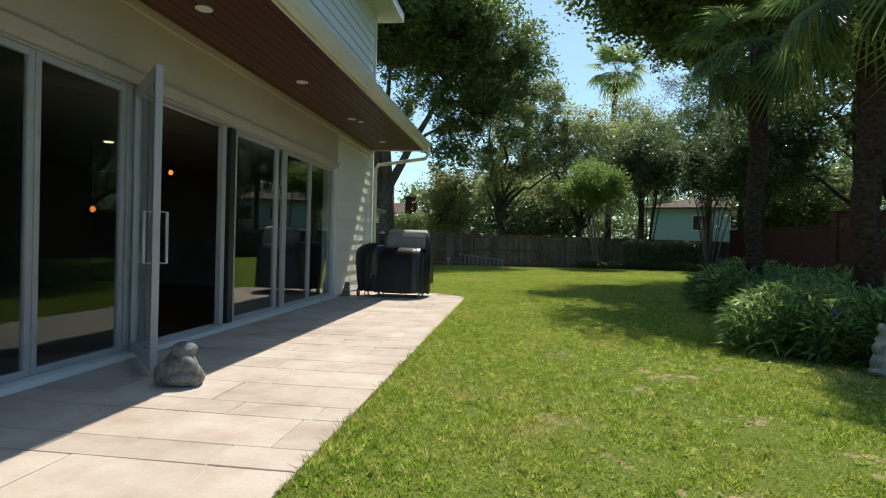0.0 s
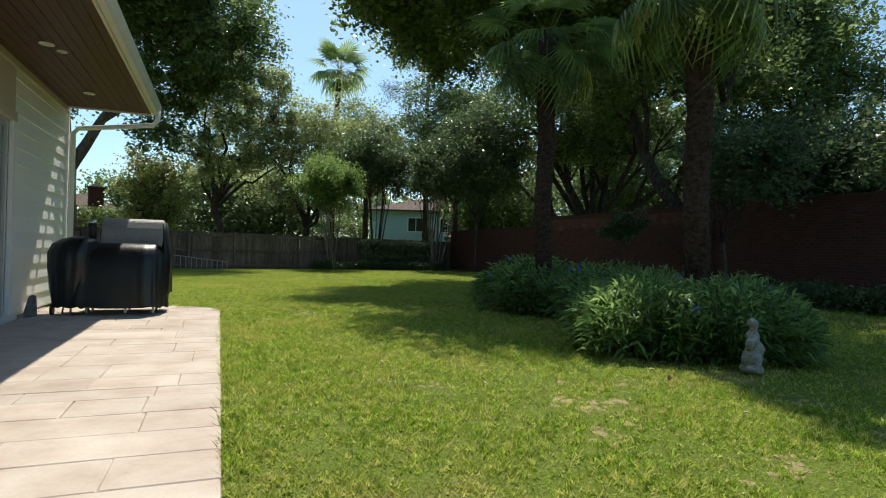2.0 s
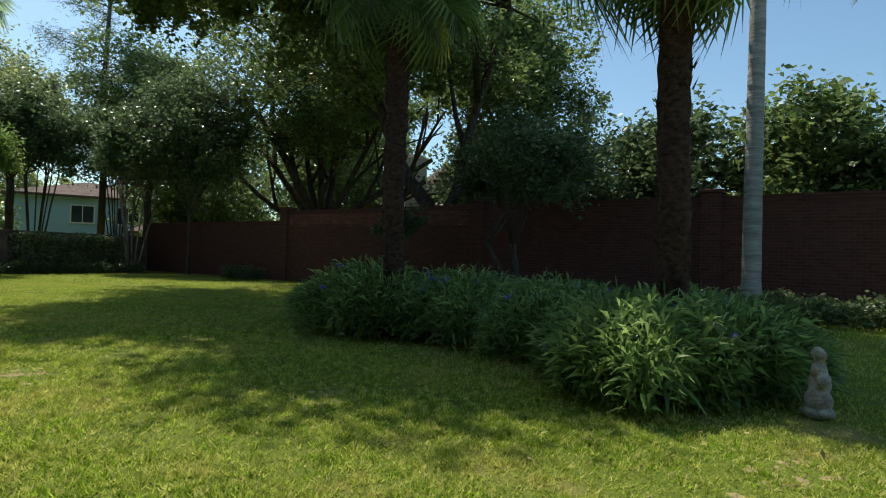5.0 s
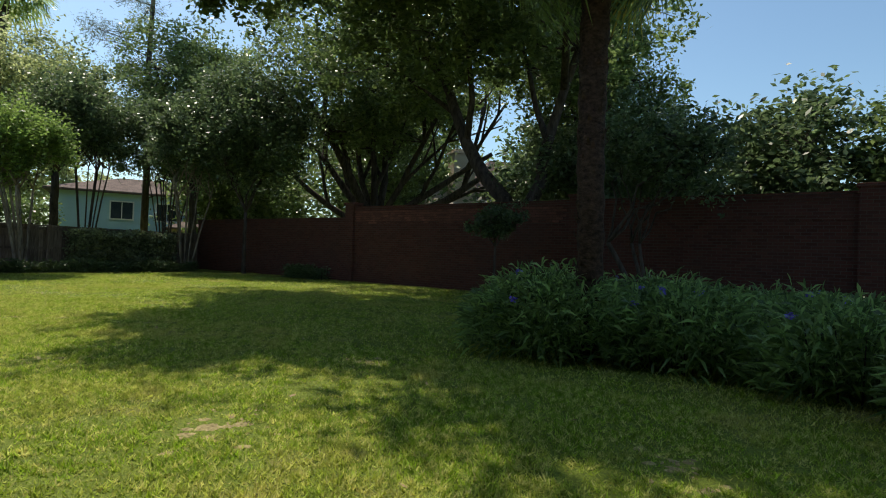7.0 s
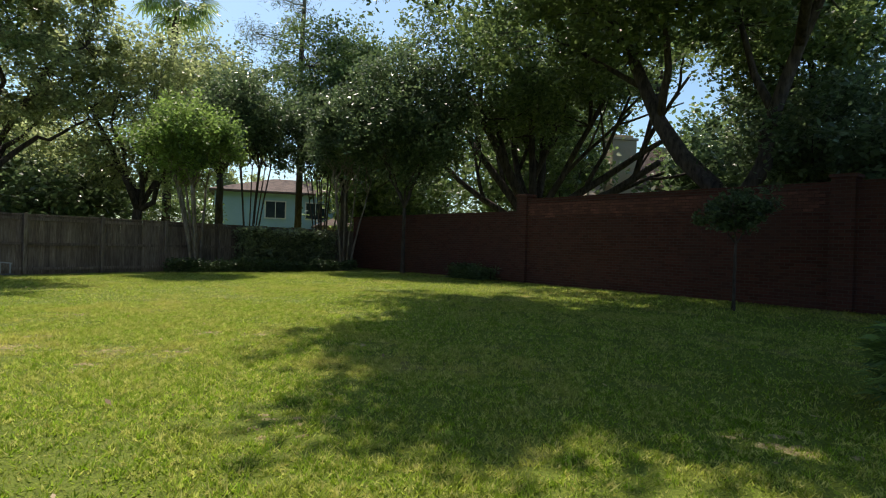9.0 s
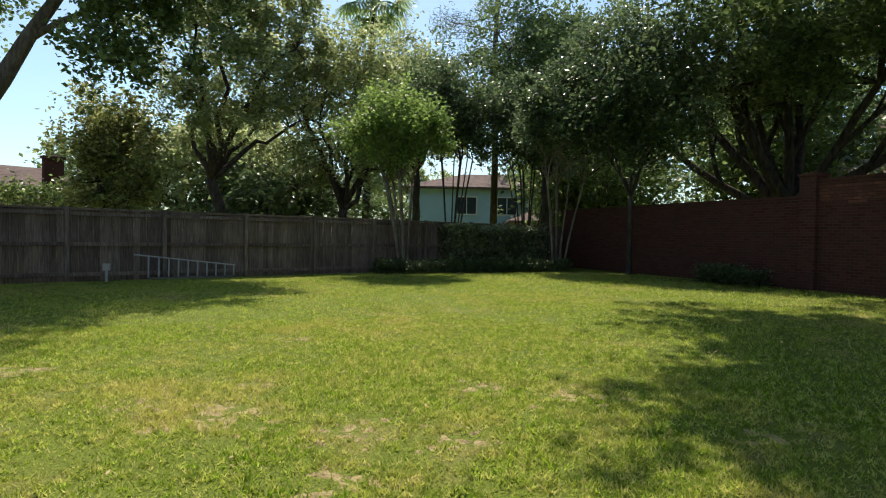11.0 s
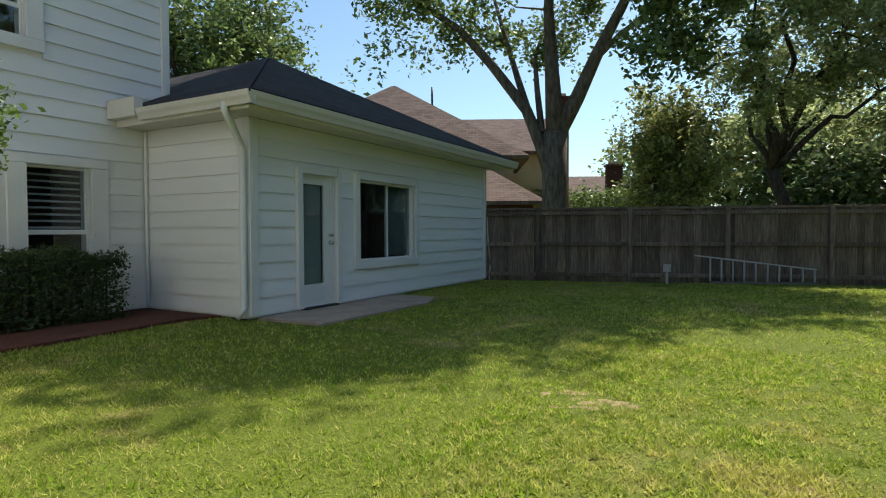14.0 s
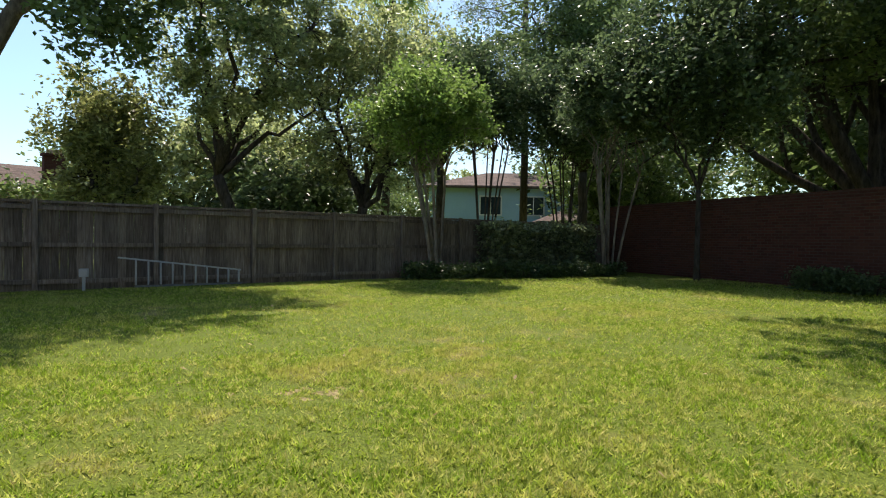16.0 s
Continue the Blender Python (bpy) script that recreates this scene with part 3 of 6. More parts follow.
def gutter(name, p, q, label):
    """A gutter of moulded profile from p to q along its back top edge."""
    p, q = Vector(p), Vector(q)
    d = (q - p).normalized()
    out = d.cross(Vector((0, 0, 1)))
    prof = [(0, 0), (0, -0.15), (0.07, -0.15), (0.085, -0.10), (0.11, -0.06), (0.125, 0.0), (0.11, 0.005), (0.10, -0.04), (0.07, -0.13), (0.012, -0.13), (0.012, 0)]
    vs = [base + out * a + Vector((0, 0, b)) for base in (p, q) for a, b in prof]
    n = len(prof)
    fs = [(i, (i + 1) % n, n + (i + 1) % n, n + i) for i in range(n)] + [tuple(range(n - 1, -1, -1)), tuple(range(n, 2 * n))]
    ob = raw(name, vs, fs, M["cream_light"])
    return tagged(ob, label, "gutter", kind="structure")


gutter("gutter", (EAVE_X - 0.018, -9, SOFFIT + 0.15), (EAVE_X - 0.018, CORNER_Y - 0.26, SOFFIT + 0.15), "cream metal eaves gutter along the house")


def roof_plane(name, quad, material, label, thick=0.05):
    """A roof slab; its texture runs along the first edge."""
    p = [Vector(q) for q in quad]
    u = (p[1] - p[0]).normalized()
    nrm = u.cross(p[-1] - p[0]).normalized()
    if nrm.z < 0:
        nrm = -nrm
    v = nrm.cross(u)
    m = Matrix((u, v, nrm)).transposed().to_4x4()
    m.translation = p[0]
    inv = m.inverted()
    q = [inv @ a for a in p]
    vs = [(*a.xy, 0) for a in q] + [(*a.xy, thick) for a in q]
    n = len(q)
    fs = [tuple(range(n))[::-1], tuple(range(n, 2 * n))] + [(i, (i + 1) % n, n + (i + 1) % n, n + i) for i in range(n)]
    ob = raw(name, vs, fs, material)
    ob.matrix_world = m
    return tagged(ob, label, "roof", kind="structure")


roof_plane("roof_skirt", [(EAVE_X - 0.04, -9, SOFFIT + 0.165), (EAVE_X - 0.04, CORNER_Y - 0.25, SOFFIT + 0.165), (WALL_X, CORNER_Y - 0.25, SOFFIT + 0.72), (WALL_X, -9, SOFFIT + 0.72)],
           M["roof"], "dark shingled skirt roof over the doors")
structure("soffit_upper", box((WALL_X - 0.3, -9, 7.1), (WALL_X + 0.55, CORNER_Y + 0.5, 7.16)), M["trim"], "white painted upper eaves", "soffit")
structure("fascia_upper", box((WALL_X + 0.55, -9, 7.08), (WALL_X + 0.6, CORNER_Y + 0.55, 7.32)), M["trim"], "white painted upper fascia", "trim")
structure("fascia_upper_end", box((-16, CORNER_Y + 0.5, 7.08), (WALL_X + 0.548, CORNER_Y + 0.55, 7.32)), M["trim"], "white painted upper fascia", "trim")
roof_plane("roof_main", [(WALL_X + 0.6, -9, 7.32), (WALL_X + 0.6, CORNER_Y + 0.55, 7.32), (WALL_X - 5.5, CORNER_Y + 0.55, 10.2), (WALL_X - 5.5, -9, 10.2)], M["roof"], "dark shingled main roof")
# unseen roof, run past the wing's end to keep sun off its wall
roof_plane("roof_wing", [(WING_X + 0.6, CORNER_Y + 0.56, 7.2), (WING_X + 0.6, 25.6, 7.2), (WING_X - 4.0, 25.6, 9.6), (WING_X - 4.0, CORNER_Y + 0.56, 9.6)], M["roof"], "dark shingled wing roof, lengthened out of view to shade the wall")

# annex roof
EX, EY0, EY1, EZ = -6.95, 21.60, 29.75, 2.80
AX, AY, AZ = -10.8, 25.6, 4.76
structure("soffit_annex", box((EX - 0.03, EY0 + 0.03, 2.63), (ANNEX_X - 0.01, EY1 - 0.03, 2.66)), M["cream_light"], "cream painted annex soffit", "soffit")
structure("soffit_annex_side", box((ANNEX_X - 0.014, EY0 + 0.03, 2.63), (WING_X + 0.0, ANNEX_Y0 + 0.02, 2.66)), M["cream_light"], "cream painted annex soffit", "soffit")
structure("fascia_annex", box((EX - 0.028, EY0, 2.61), (EX, EY1, EZ), 0.004), M["cream_light"], "cream painted annex fascia", "trim")
structure("fascia_annex_side", box((WING_X + 0.004, EY0 - 0.03, 2.61), (EX, EY0 - 0.002, EZ), 0.004), M["cream_light"], "cream painted annex fascia", "trim")
structure("fascia_block", box((WING_X + 0.003, EY0 - 0.16, 2.70), (WING_X + 0.62, EY0 - 0.032, 2.96), 0.01), M["cream_light"], "cream painted fascia block", "trim")
gutter("gutter_annex", (EX + 0.002, EY0 - 0.1, EZ - 0.005), (EX + 0.002, EY1, EZ - 0.005), "cream metal gutter along the annex eaves")
gutter("gutter_annex_side", (WING_X + 0.63, EY0 - 0.032, EZ - 0.005), (EX + 0.12, EY0 - 0.032, EZ - 0.005), "cream metal gutter along the annex eaves")
roof_plane("roof_annex", [(EX, EY0, EZ), (EX, EY1, EZ), (AX, AY, AZ)], M["roof"], "dark shingled hipped annex roof")
roof_plane("roof_annex_side", [(-16, EY0, EZ), (EX, EY0, EZ), (AX, AY, AZ), (-16, AY, AZ)], M["roof"], "dark shingled hipped annex roof")
roof_plane("roof_annex_back", [(EX, EY1, EZ), (-16, EY1, EZ), (-16, AY, AZ), (AX, AY, AZ)], M["roof"], "dark shingled hipped annex roof")


# ---- doors and windows ----
def glazed_leaf(parent, y0, y1, z0, z1, x, name="leaf", stile=0.058, mt="alu", gl="glass", depth=0.05):
    """A glazed leaf in the plane x: frame and pane."""
    bm = bmesh.new()
    for a, b in (((x - depth, y0, z0), (x, y0 + stile, z1)), ((x - depth, y1 - stile, z0), (x, y1, z1)),
                 ((x - depth, y0 + stile, z0), (x, y1 - stile, z0 + stile)), ((x - depth, y0 + stile, z1 - stile), (x, y1 - stile, z1))):
        add_box(bm, a, b, 0.006)
    fr = part(name, bm, M[mt], parent)
    p = part("pane", box((x - depth / 2 - 0.004, y0 + stile - 0.01, z0 + stile - 0.01), (x - depth / 2 + 0.004, y1 - stile + 0.01, z1 - stile + 0.01)), M[gl], fr, "clear reflecting glass")
    p.visible_shadow = False
    return fr


folding = thing("folding_door", "white aluminium folding glass doors, partly folded open", "folding door", kind="structure")
DX = WALL_X - 0.03
for a, b in ((-2.30, -1.20), (-1.20, -0.10), (-0.10, 1.00), (1.00, 2.10), (2.10, 3.22), (3.22, 4.355), (4.355, 5.43)):
    glazed_leaf(folding, a + 0.004, b - 0.004, 0.06, HEAD - 0.03, DX)
part("head_track", box((DX - 0.07, DOORS_Y0 + 0.002, HEAD - 0.028), (DX + 0.02, DOORS_Y1 - 0.002, HEAD - 0.002)), M["alu"], folding)
for a, b in ((7.62, 9.01), (9.34, 10.49), (10.49, 11.77)):
    glazed_leaf(folding, a + 0.004, b - 0.004, 0.06, HEAD - 0.03, DX)
part("mullion", box((DX - 0.06, 9.012, 0.06), (DX - 0.01, 9.09, HEAD - 0.03), 0.006), M["alu"], folding)
part("mullion", box((DX - 0.06, 9.27, 0.06), (DX - 0.01, 9.337, HEAD - 0.03), 0.006), M["alu"], folding)
fx = part("pane", box((DX - 0.04, 9.08, 0.06), (DX - 0.032, 9.28, HEAD - 0.03)), M["glass"], folding)
fx.visible_shadow = False
part("mullion", box((DX - 0.06, 5.44, 0.06), (DX + 0.01, 5.53, HEAD - 0.03), 0.006), M["alu"], folding)
part("mullion", box((DX - 0.06, 7.27, 0.06), (DX + 0.01, 7.37, HEAD - 0.03), 0.006), M["alu"], folding)
# near-black box stands in for the shade in the gap between frames
part("mullion", box((DX - 0.05, 7.44, 0.06), (DX + 0.03, 7.58, HEAD - 0.03), 0.006), M["rubber"], folding, "solid dark strip for the shaded slot between frames")
# leaves folded out over the patio
def swung_leaf(hinge_y, width, angle, name, label):
    leaf = thing(name, label, "door", kind="structure", at=(DX + 0.02, hinge_y, 0), rz=angle)
    bm = bmesh.new()
    s, z0, z1 = 0.075, 0.07, HEAD - 0.03
    for a, b in (((0, -0.03, z0), (s, 0.03, z1)), ((width - s, -0.03, z0), (width, 0.03, z1)), ((s, -0.03, z0), (width - s, 0.03, z0 + s)), ((s, -0.03, z1 - s), (width - s, 0.03, z1))):
        add_box(bm, a, b, 0.006)
    part("frame", bm, M["alu"], leaf)
    g = part("pane", box((s - 0.01, -0.004, z0 + s - 0.01), (width - s + 0.01, 0.004, z1 - s + 0.01)), M["glass"], leaf)
    g.visible_shadow = False
    for side in (-1, 1):
        h = tube("handle", [(width - 0.04, side * 0.03, 0.98), (width - 0.04, side * 0.09, 0.98), (width - 0.04, side * 0.09, 1.42), (width - 0.04, side * 0.03, 1.42)], 0.013, M["alu"], leaf, "white pull handle", 8)
    for z in (0.5, 1.0, 1.7, 2.3):
        part("hinge", box((-0.02, -0.05, z - 0.05), (0.03, 0.05, z + 0.05), 0.01), M["alu"], leaf)
    return leaf


swung_leaf(5.56, 1.12, -46, "door_1", "open white-framed glass door leaf with pull handle")

# annex door
ad = thing("door_2", "white painted half-glazed annex door, shut", "door", kind="structure")
y0, y1, z0, z1 = ADOOR
bm = bmesh.new()
for a, b in (((ANNEX_X - 0.1, y0, z0), (ANNEX_X - 0.05, y0 + 0.05, z1)), ((ANNEX_X - 0.1, y1 - 0.21, z0), (ANNEX_X - 0.05, y1, z1)),
             ((ANNEX_X - 0.1, y0 + 0.05, z0), (ANNEX_X - 0.05, y1 - 0.21, 0.36)), ((ANNEX_X - 0.1, y0 + 0.05, 1.84), (ANNEX_X - 0.05, y1 - 0.21, z1))):
    add_box(bm, a, b, 0.005)
leaf = part("leaf", bm, M["trim"], ad)
p = part("pane", box((ANNEX_X - 0.075, y0 + 0.04, 0.35), (ANNEX_X - 0.068, y1 - 0.2, 1.85)), M["glass"], leaf)
p.visible_shadow = False
part("blind", box((ANNEX_X - 0.088, y0 + 0.055, 0.37), (ANNEX_X - 0.08, y1 - 0.26, 1.83)), M["curtain"], ad, "pale grey-green fabric door blind")
for z, r in ((0.97, 0.033), (1.09, 0.028)):
    bm = bmesh.new()
    bmesh.ops.create_uvsphere(bm, u_segments=16, v_segments=10, radius=r, matrix=Matrix.Translation((ANNEX_X - 0.01, y1 - 0.08, z)) @ Matrix.Diagonal((1.1, 1, 1, 1)))
    bmesh.ops.create_cone(bm, cap_ends=True, segments=14, radius1=r * 1.1, radius2=r * 0.6, depth=0.04, matrix=Matrix.Translation((ANNEX_X - 0.035, y1 - 0.08, z)) @ Matrix.Rotation(radians(90), 4, "Y"))
    part("door_knob" if r > 0.03 else "lock", bm, M["chrome"], leaf, "satin nickel " + ("knob" if r > 0.03 else "deadbolt"), True)
for nm, a, b in (("casing", (ANNEX_X - 0.02, y0 - 0.11, 0.03), (ANNEX_X + 0.045, y0 - 0.003, z1 + 0.10)), ("casing", (ANNEX_X - 0.02, y1 + 0.003, 0.03), (ANNEX_X + 0.045, y1 + 0.11, z1 + 0.10)),
                 ("casing", (ANNEX_X - 0.02, y0 - 0.001, z1 + 0.003), (ANNEX_X + 0.04, y1 + 0.001, z1 + 0.10)), ("threshold", (ANNEX_X - 0.15, y0 + 0.002, 0.0), (ANNEX_X + 0.06, y1 - 0.002, 0.038))):
    part(nm, box(a, b, 0.006), M["trim"] if nm == "casing" else M["rubber"], ad)
# annex window
aw = thing("window_1", "white-framed sliding annex window with dark glass", "window", kind="structure")
y0, y1, z0, z1 = AWIN
for a, b in (((ANNEX_X - 0.02, y0 - 0.13, z0 - 0.12), (ANNEX_X + 0.045, y1 + 0.13, z0 - 0.003)), ((ANNEX_X - 0.02, y0 - 0.13, z0), (ANNEX_X + 0.04, y0 - 0.003, z1 + 0.12)),
             ((ANNEX_X - 0.02, y1 + 0.003, z0), (ANNEX_X + 0.04, y1 + 0.13, z1 + 0.12)), ((ANNEX_X - 0.02, y0 - 0.001, z1 + 0.003), (ANNEX_X + 0.035, y1 + 0.001, z1 + 0.12))):
    part("casing", box(a, b, 0.006), M["trim"], aw)
ym = y0 + 0.90
glazed_leaf(aw, y0 + 0.003, ym, z0 + 0.003, z1 - 0.003, ANNEX_X - 0.05, "sash", 0.035, "trim", "glass", 0.03)
glazed_leaf(aw, ym - 0.03, y1 - 0.003, z0 + 0.003, z1 - 0.003, ANNEX_X - 0.085, "sash", 0.035, "trim", "glass", 0.03)
# sheet added behind the right pane; its colour imitates dark teal glass
part("blind", box((ANNEX_X - 0.17, ym + 0.1, z0 + 0.06), (ANNEX_X - 0.16, y1 - 0.03, z1 - 0.05)), M["teal_pane_backing"], aw, "dim grey-green backing for the dark teal right pane")


def shuttered_window(name, win, x, label):
    y0, y1, z0, z1 = win
    w = thing(name, label, "window", kind="structure")
    zm = z0 + (z1 - z0) * 0.27
    glazed_leaf(w, y0 + 0.002, y1 - 0.002, z0 + 0.002, zm + 0.02, x - 0.06, "sash", 0.03, "trim", "glass", 0.03)
    glazed_leaf(w, y0 + 0.002, y1 - 0.002, zm + 0.022, z1 - 0.002, x - 0.09, "sash", 0.03, "trim", "glass", 0.03)
    for k in range(9):
        z = zm + 0.08 + k * (z1 - zm - 0.1) / 9
        s = part("slat", box((-0.03, y0 + 0.05, -0.005), (0.03, y1 - 0.05, 0.005), 0.003), M["blind"], w)
        s.matrix_basis = pose(x - 0.17, 0, z, 0, 25, 0)
    return w


shuttered_window("window_2", WING_WIN, WING_X, "white sash window with horizontal louvre shutters")
shuttered_window("window_3", UP_WIN, WING_X, "white upper sash window with horizontal louvre shutters")


# ---- downpipes ----
def downpipe(name, pts, label):
    ob = tube(name, pts, 0.045, M["trim"], None, "", 8)
    return tagged(ob, label, "downpipe", kind="structure")


downpipe("downpipe", [(EAVE_X + 0.05, CORNER_Y - 0.36, SOFFIT + 0.06), (EAVE_X + 0.05, CORNER_Y - 0.36, SOFFIT - 0.12), (EAVE_X - 0.02, CORNER_Y - 0.34, SOFFIT - 0.22), (WALL_X + 0.18, CORNER_Y - 0.10, SOFFIT - 0.36),
                      (WALL_X + 0.09, CORNER_Y - 0.06, SOFFIT - 0.45), (WALL_X + 0.09, CORNER_Y - 0.06, 0.18), (WALL_X + 0.12, CORNER_Y - 0.06, 0.08), (WALL_X + 0.25, CORNER_Y - 0.05, 0.03)],
         "white metal downpipe bending back from the gutter")
downpipe("downpipe_annex", [(EX - 0.35, EY0 - 0.09, EZ - 0.1), (EX - 0.35, EY0 - 0.09, 2.60), (EX - 0.38, EY0 + 0.0, 2.52), (ANNEX_X - 0.05, ANNEX_Y0 - 0.14, 2.32), (ANNEX_X - 0.04, ANNEX_Y0 - 0.09, 2.22), (ANNEX_X - 0.04, ANNEX_Y0 - 0.09, 0.15), (ANNEX_X - 0.06, ANNEX_Y0 - 0.2, 0.04)],
         "white metal downpipe at the annex corner")


# ---- recessed lamps in the eaves ----
def can_light(x, y, r=0.085):
    t = thing("recessed_light", "round white recessed soffit light, unlit", "light", "eaves lights", (x, y, SOFFIT))
    vs, fs = [], []
    n = 24
    for rr, z in ((r, -0.002), (r, -0.014), (r * 0.8, -0.016), (r * 0.7, 0.0)):
        vs += [(rr * math.cos(2 * math.pi * k / n), rr * math.sin(2 * math.pi * k / n), z) for k in range(n)]
    for j in range(3):
        fs += [(j * n + k, j * n + (k + 1) % n, (j + 1) * n + (k + 1) % n, (j + 1) * n + k) for k in range(n)]
    raw("ring", vs, fs, M["trim"], t)
    raw("lens", [(r * 0.72 * math.cos(2 * math.pi * k / n), r * 0.72 * math.sin(2 * math.pi * k / n), -0.004) for k in range(n)], [tuple(range(n))[::-1]], M["blind"], t)


for y in (3.0, 5.7, 8.37, 10.9, 13.4):
    can_light(-3.13, y)
can_light(-3.02, 11.15, 0.06)


# ---- patio ----
PATIO_X, PATIO_Y = -1.03, 13.65
poly = [(WALL_X - 0.2, -9), (PATIO_X, -9)] + [(PATIO_X - 0.9 + 0.9 * math.cos(a), PATIO_Y - 0.9 + 0.9 * math.sin(a)) for a in [radians(15 * k) for k in range(7)]] + [(WALL_X - 0.2, PATIO_Y)]
patio = structure("patio", prism(poly, -0.1, -0.006), M["joint"], "pinkish stamped concrete patio with irregular slab joints", "patio")
slab = structure("annex_slab", prism([(ANNEX_X, 22.1), (-6.35, 22.1), (-6.3, 24.6), (-6.6, 25.3), (ANNEX_X, 25.3)], -0.1, 0.012), M["slab_tan"], "small concrete slab outside the annex door", "patio")
mulch = structure("mulch_bed", prism([(WING_X - 0.02, 15.0), (-7.9, 15.0), (-8.0, 19.6), (-8.1, 20.7), (-8.2, 21.6), (-8.0, 22.0), (WING_X - 0.02, 22.0)], -0.1, 0.015), M["mulch"], "red bark mulch bed along the wing", "ground")


# ---- boundaries ----
def wooden_fence():
    f = thing("wooden_fence", "weathered grey-brown board fence with posts and rails", "fence")
    x0, x1 = -16.0, 12.45
    ang = math.degrees(math.atan(FENCE_K))
    length = (x1 - x0) / math.cos(radians(ang))
    f.matrix_world = pose(x0, fence_y(x0), 0, 0, 0, ang)
    meshes = []
    r = random.Random(4)
    for k in range(6):
        bm = box((0, 0.0, -0.06), (0.139, 0.018, 1.66 + 0.012 * (k - 3)), 0.003)
        me = bpy.data.meshes.new("board")
        bm.to_mesh(me)
        bm.free()
        me.materials.append(M["fence"])
        meshes.append(me)
    n = int(length / 0.141)
    for i in range(n):
        b = link("board", meshes[r.randrange(6)], f)
        b.matrix_basis = pose(i * 0.141, 0.002 * r.random(), 0, 0, r.uniform(-0.25, 0.25), 0)
    for i in range(int(length / 2.05) + 1):
        part("post", box((i * 2.05 - 0.045, -0.13, 0), (i * 2.05 + 0.045, -0.042, 1.70), 0.006), M["fence"], f)
    for z in (0.10, 0.80, 1.50):
        for i in range(int(length / 2.05)):
            part("rail", box((i * 2.05 + 0.05, -0.062 - 0.006 * (i % 3), z + 0.008 * (i % 2)), (i * 2.05 + 2.0, -0.002, z + 0.085 + 0.008 * (i % 2)), 0.005), M["fence"], f)
    part("cap_rail", box((0, -0.06, 1.63), (length, -0.004, 1.68), 0.006), M["fence"], f)
    return f


def brick_wall():
    w = thing("brick_wall", "tall dark red brick garden wall with stepped top", "wall", kind="structure")
    ys = [-14.0, 3.0, 9.5, 16.0, 25.0, 35.6]
    hs = [2.75, 2.75, 2.75, 2.75, 2.36]
    for a, b, h in zip(ys, ys[1:], hs):
        xa, xb = brick_x(a), brick_x(b)
        part("wall_panel", prism([(xa, a), (xa + 0.22, a), (xb + 0.22, b), (xb, b)], 0, h - 0.2), M["brick"], w)
        for k, (o, z) in enumerate(((0.012, h - 0.2), (0.03, h - 0.13), (0.012, h - 0.06), (0.045, h - 0.05))):
            z1 = (h - 0.13, h - 0.06, h - 0.05, h)[k]
            part("course", prism([(xa - o, a), (xa + 0.22 + o, a), (xb + 0.22 + o, b), (xb - o, b)], z + 0.001, z1), M["brick"], w)
        for z in (h - 0.62,):
            part("course", prism([(xa - 0.02, a), (xa - 0.001, a), (xb - 0.001, b), (xb - 0.02, b)], z, z + 0.075), M["brick"], w)
    for y, h in ((3.0, 2.9), (9.5, 2.9), (16.0, 2.9), (25.0, 2.9)):
        x = brick_x(y)
        pil = part("pillar", box((x - 0.10, y - 0.22, 0), (x + 0.32, y + 0.22, h - 0.08)), M["brick"], w)
        part("cap", box((x - 0.14, y - 0.26, h - 0.079), (x + 0.36, y + 0.26, h), 0.01), M["brick"], pil)
    return w


wooden_fence()
brick_wall()


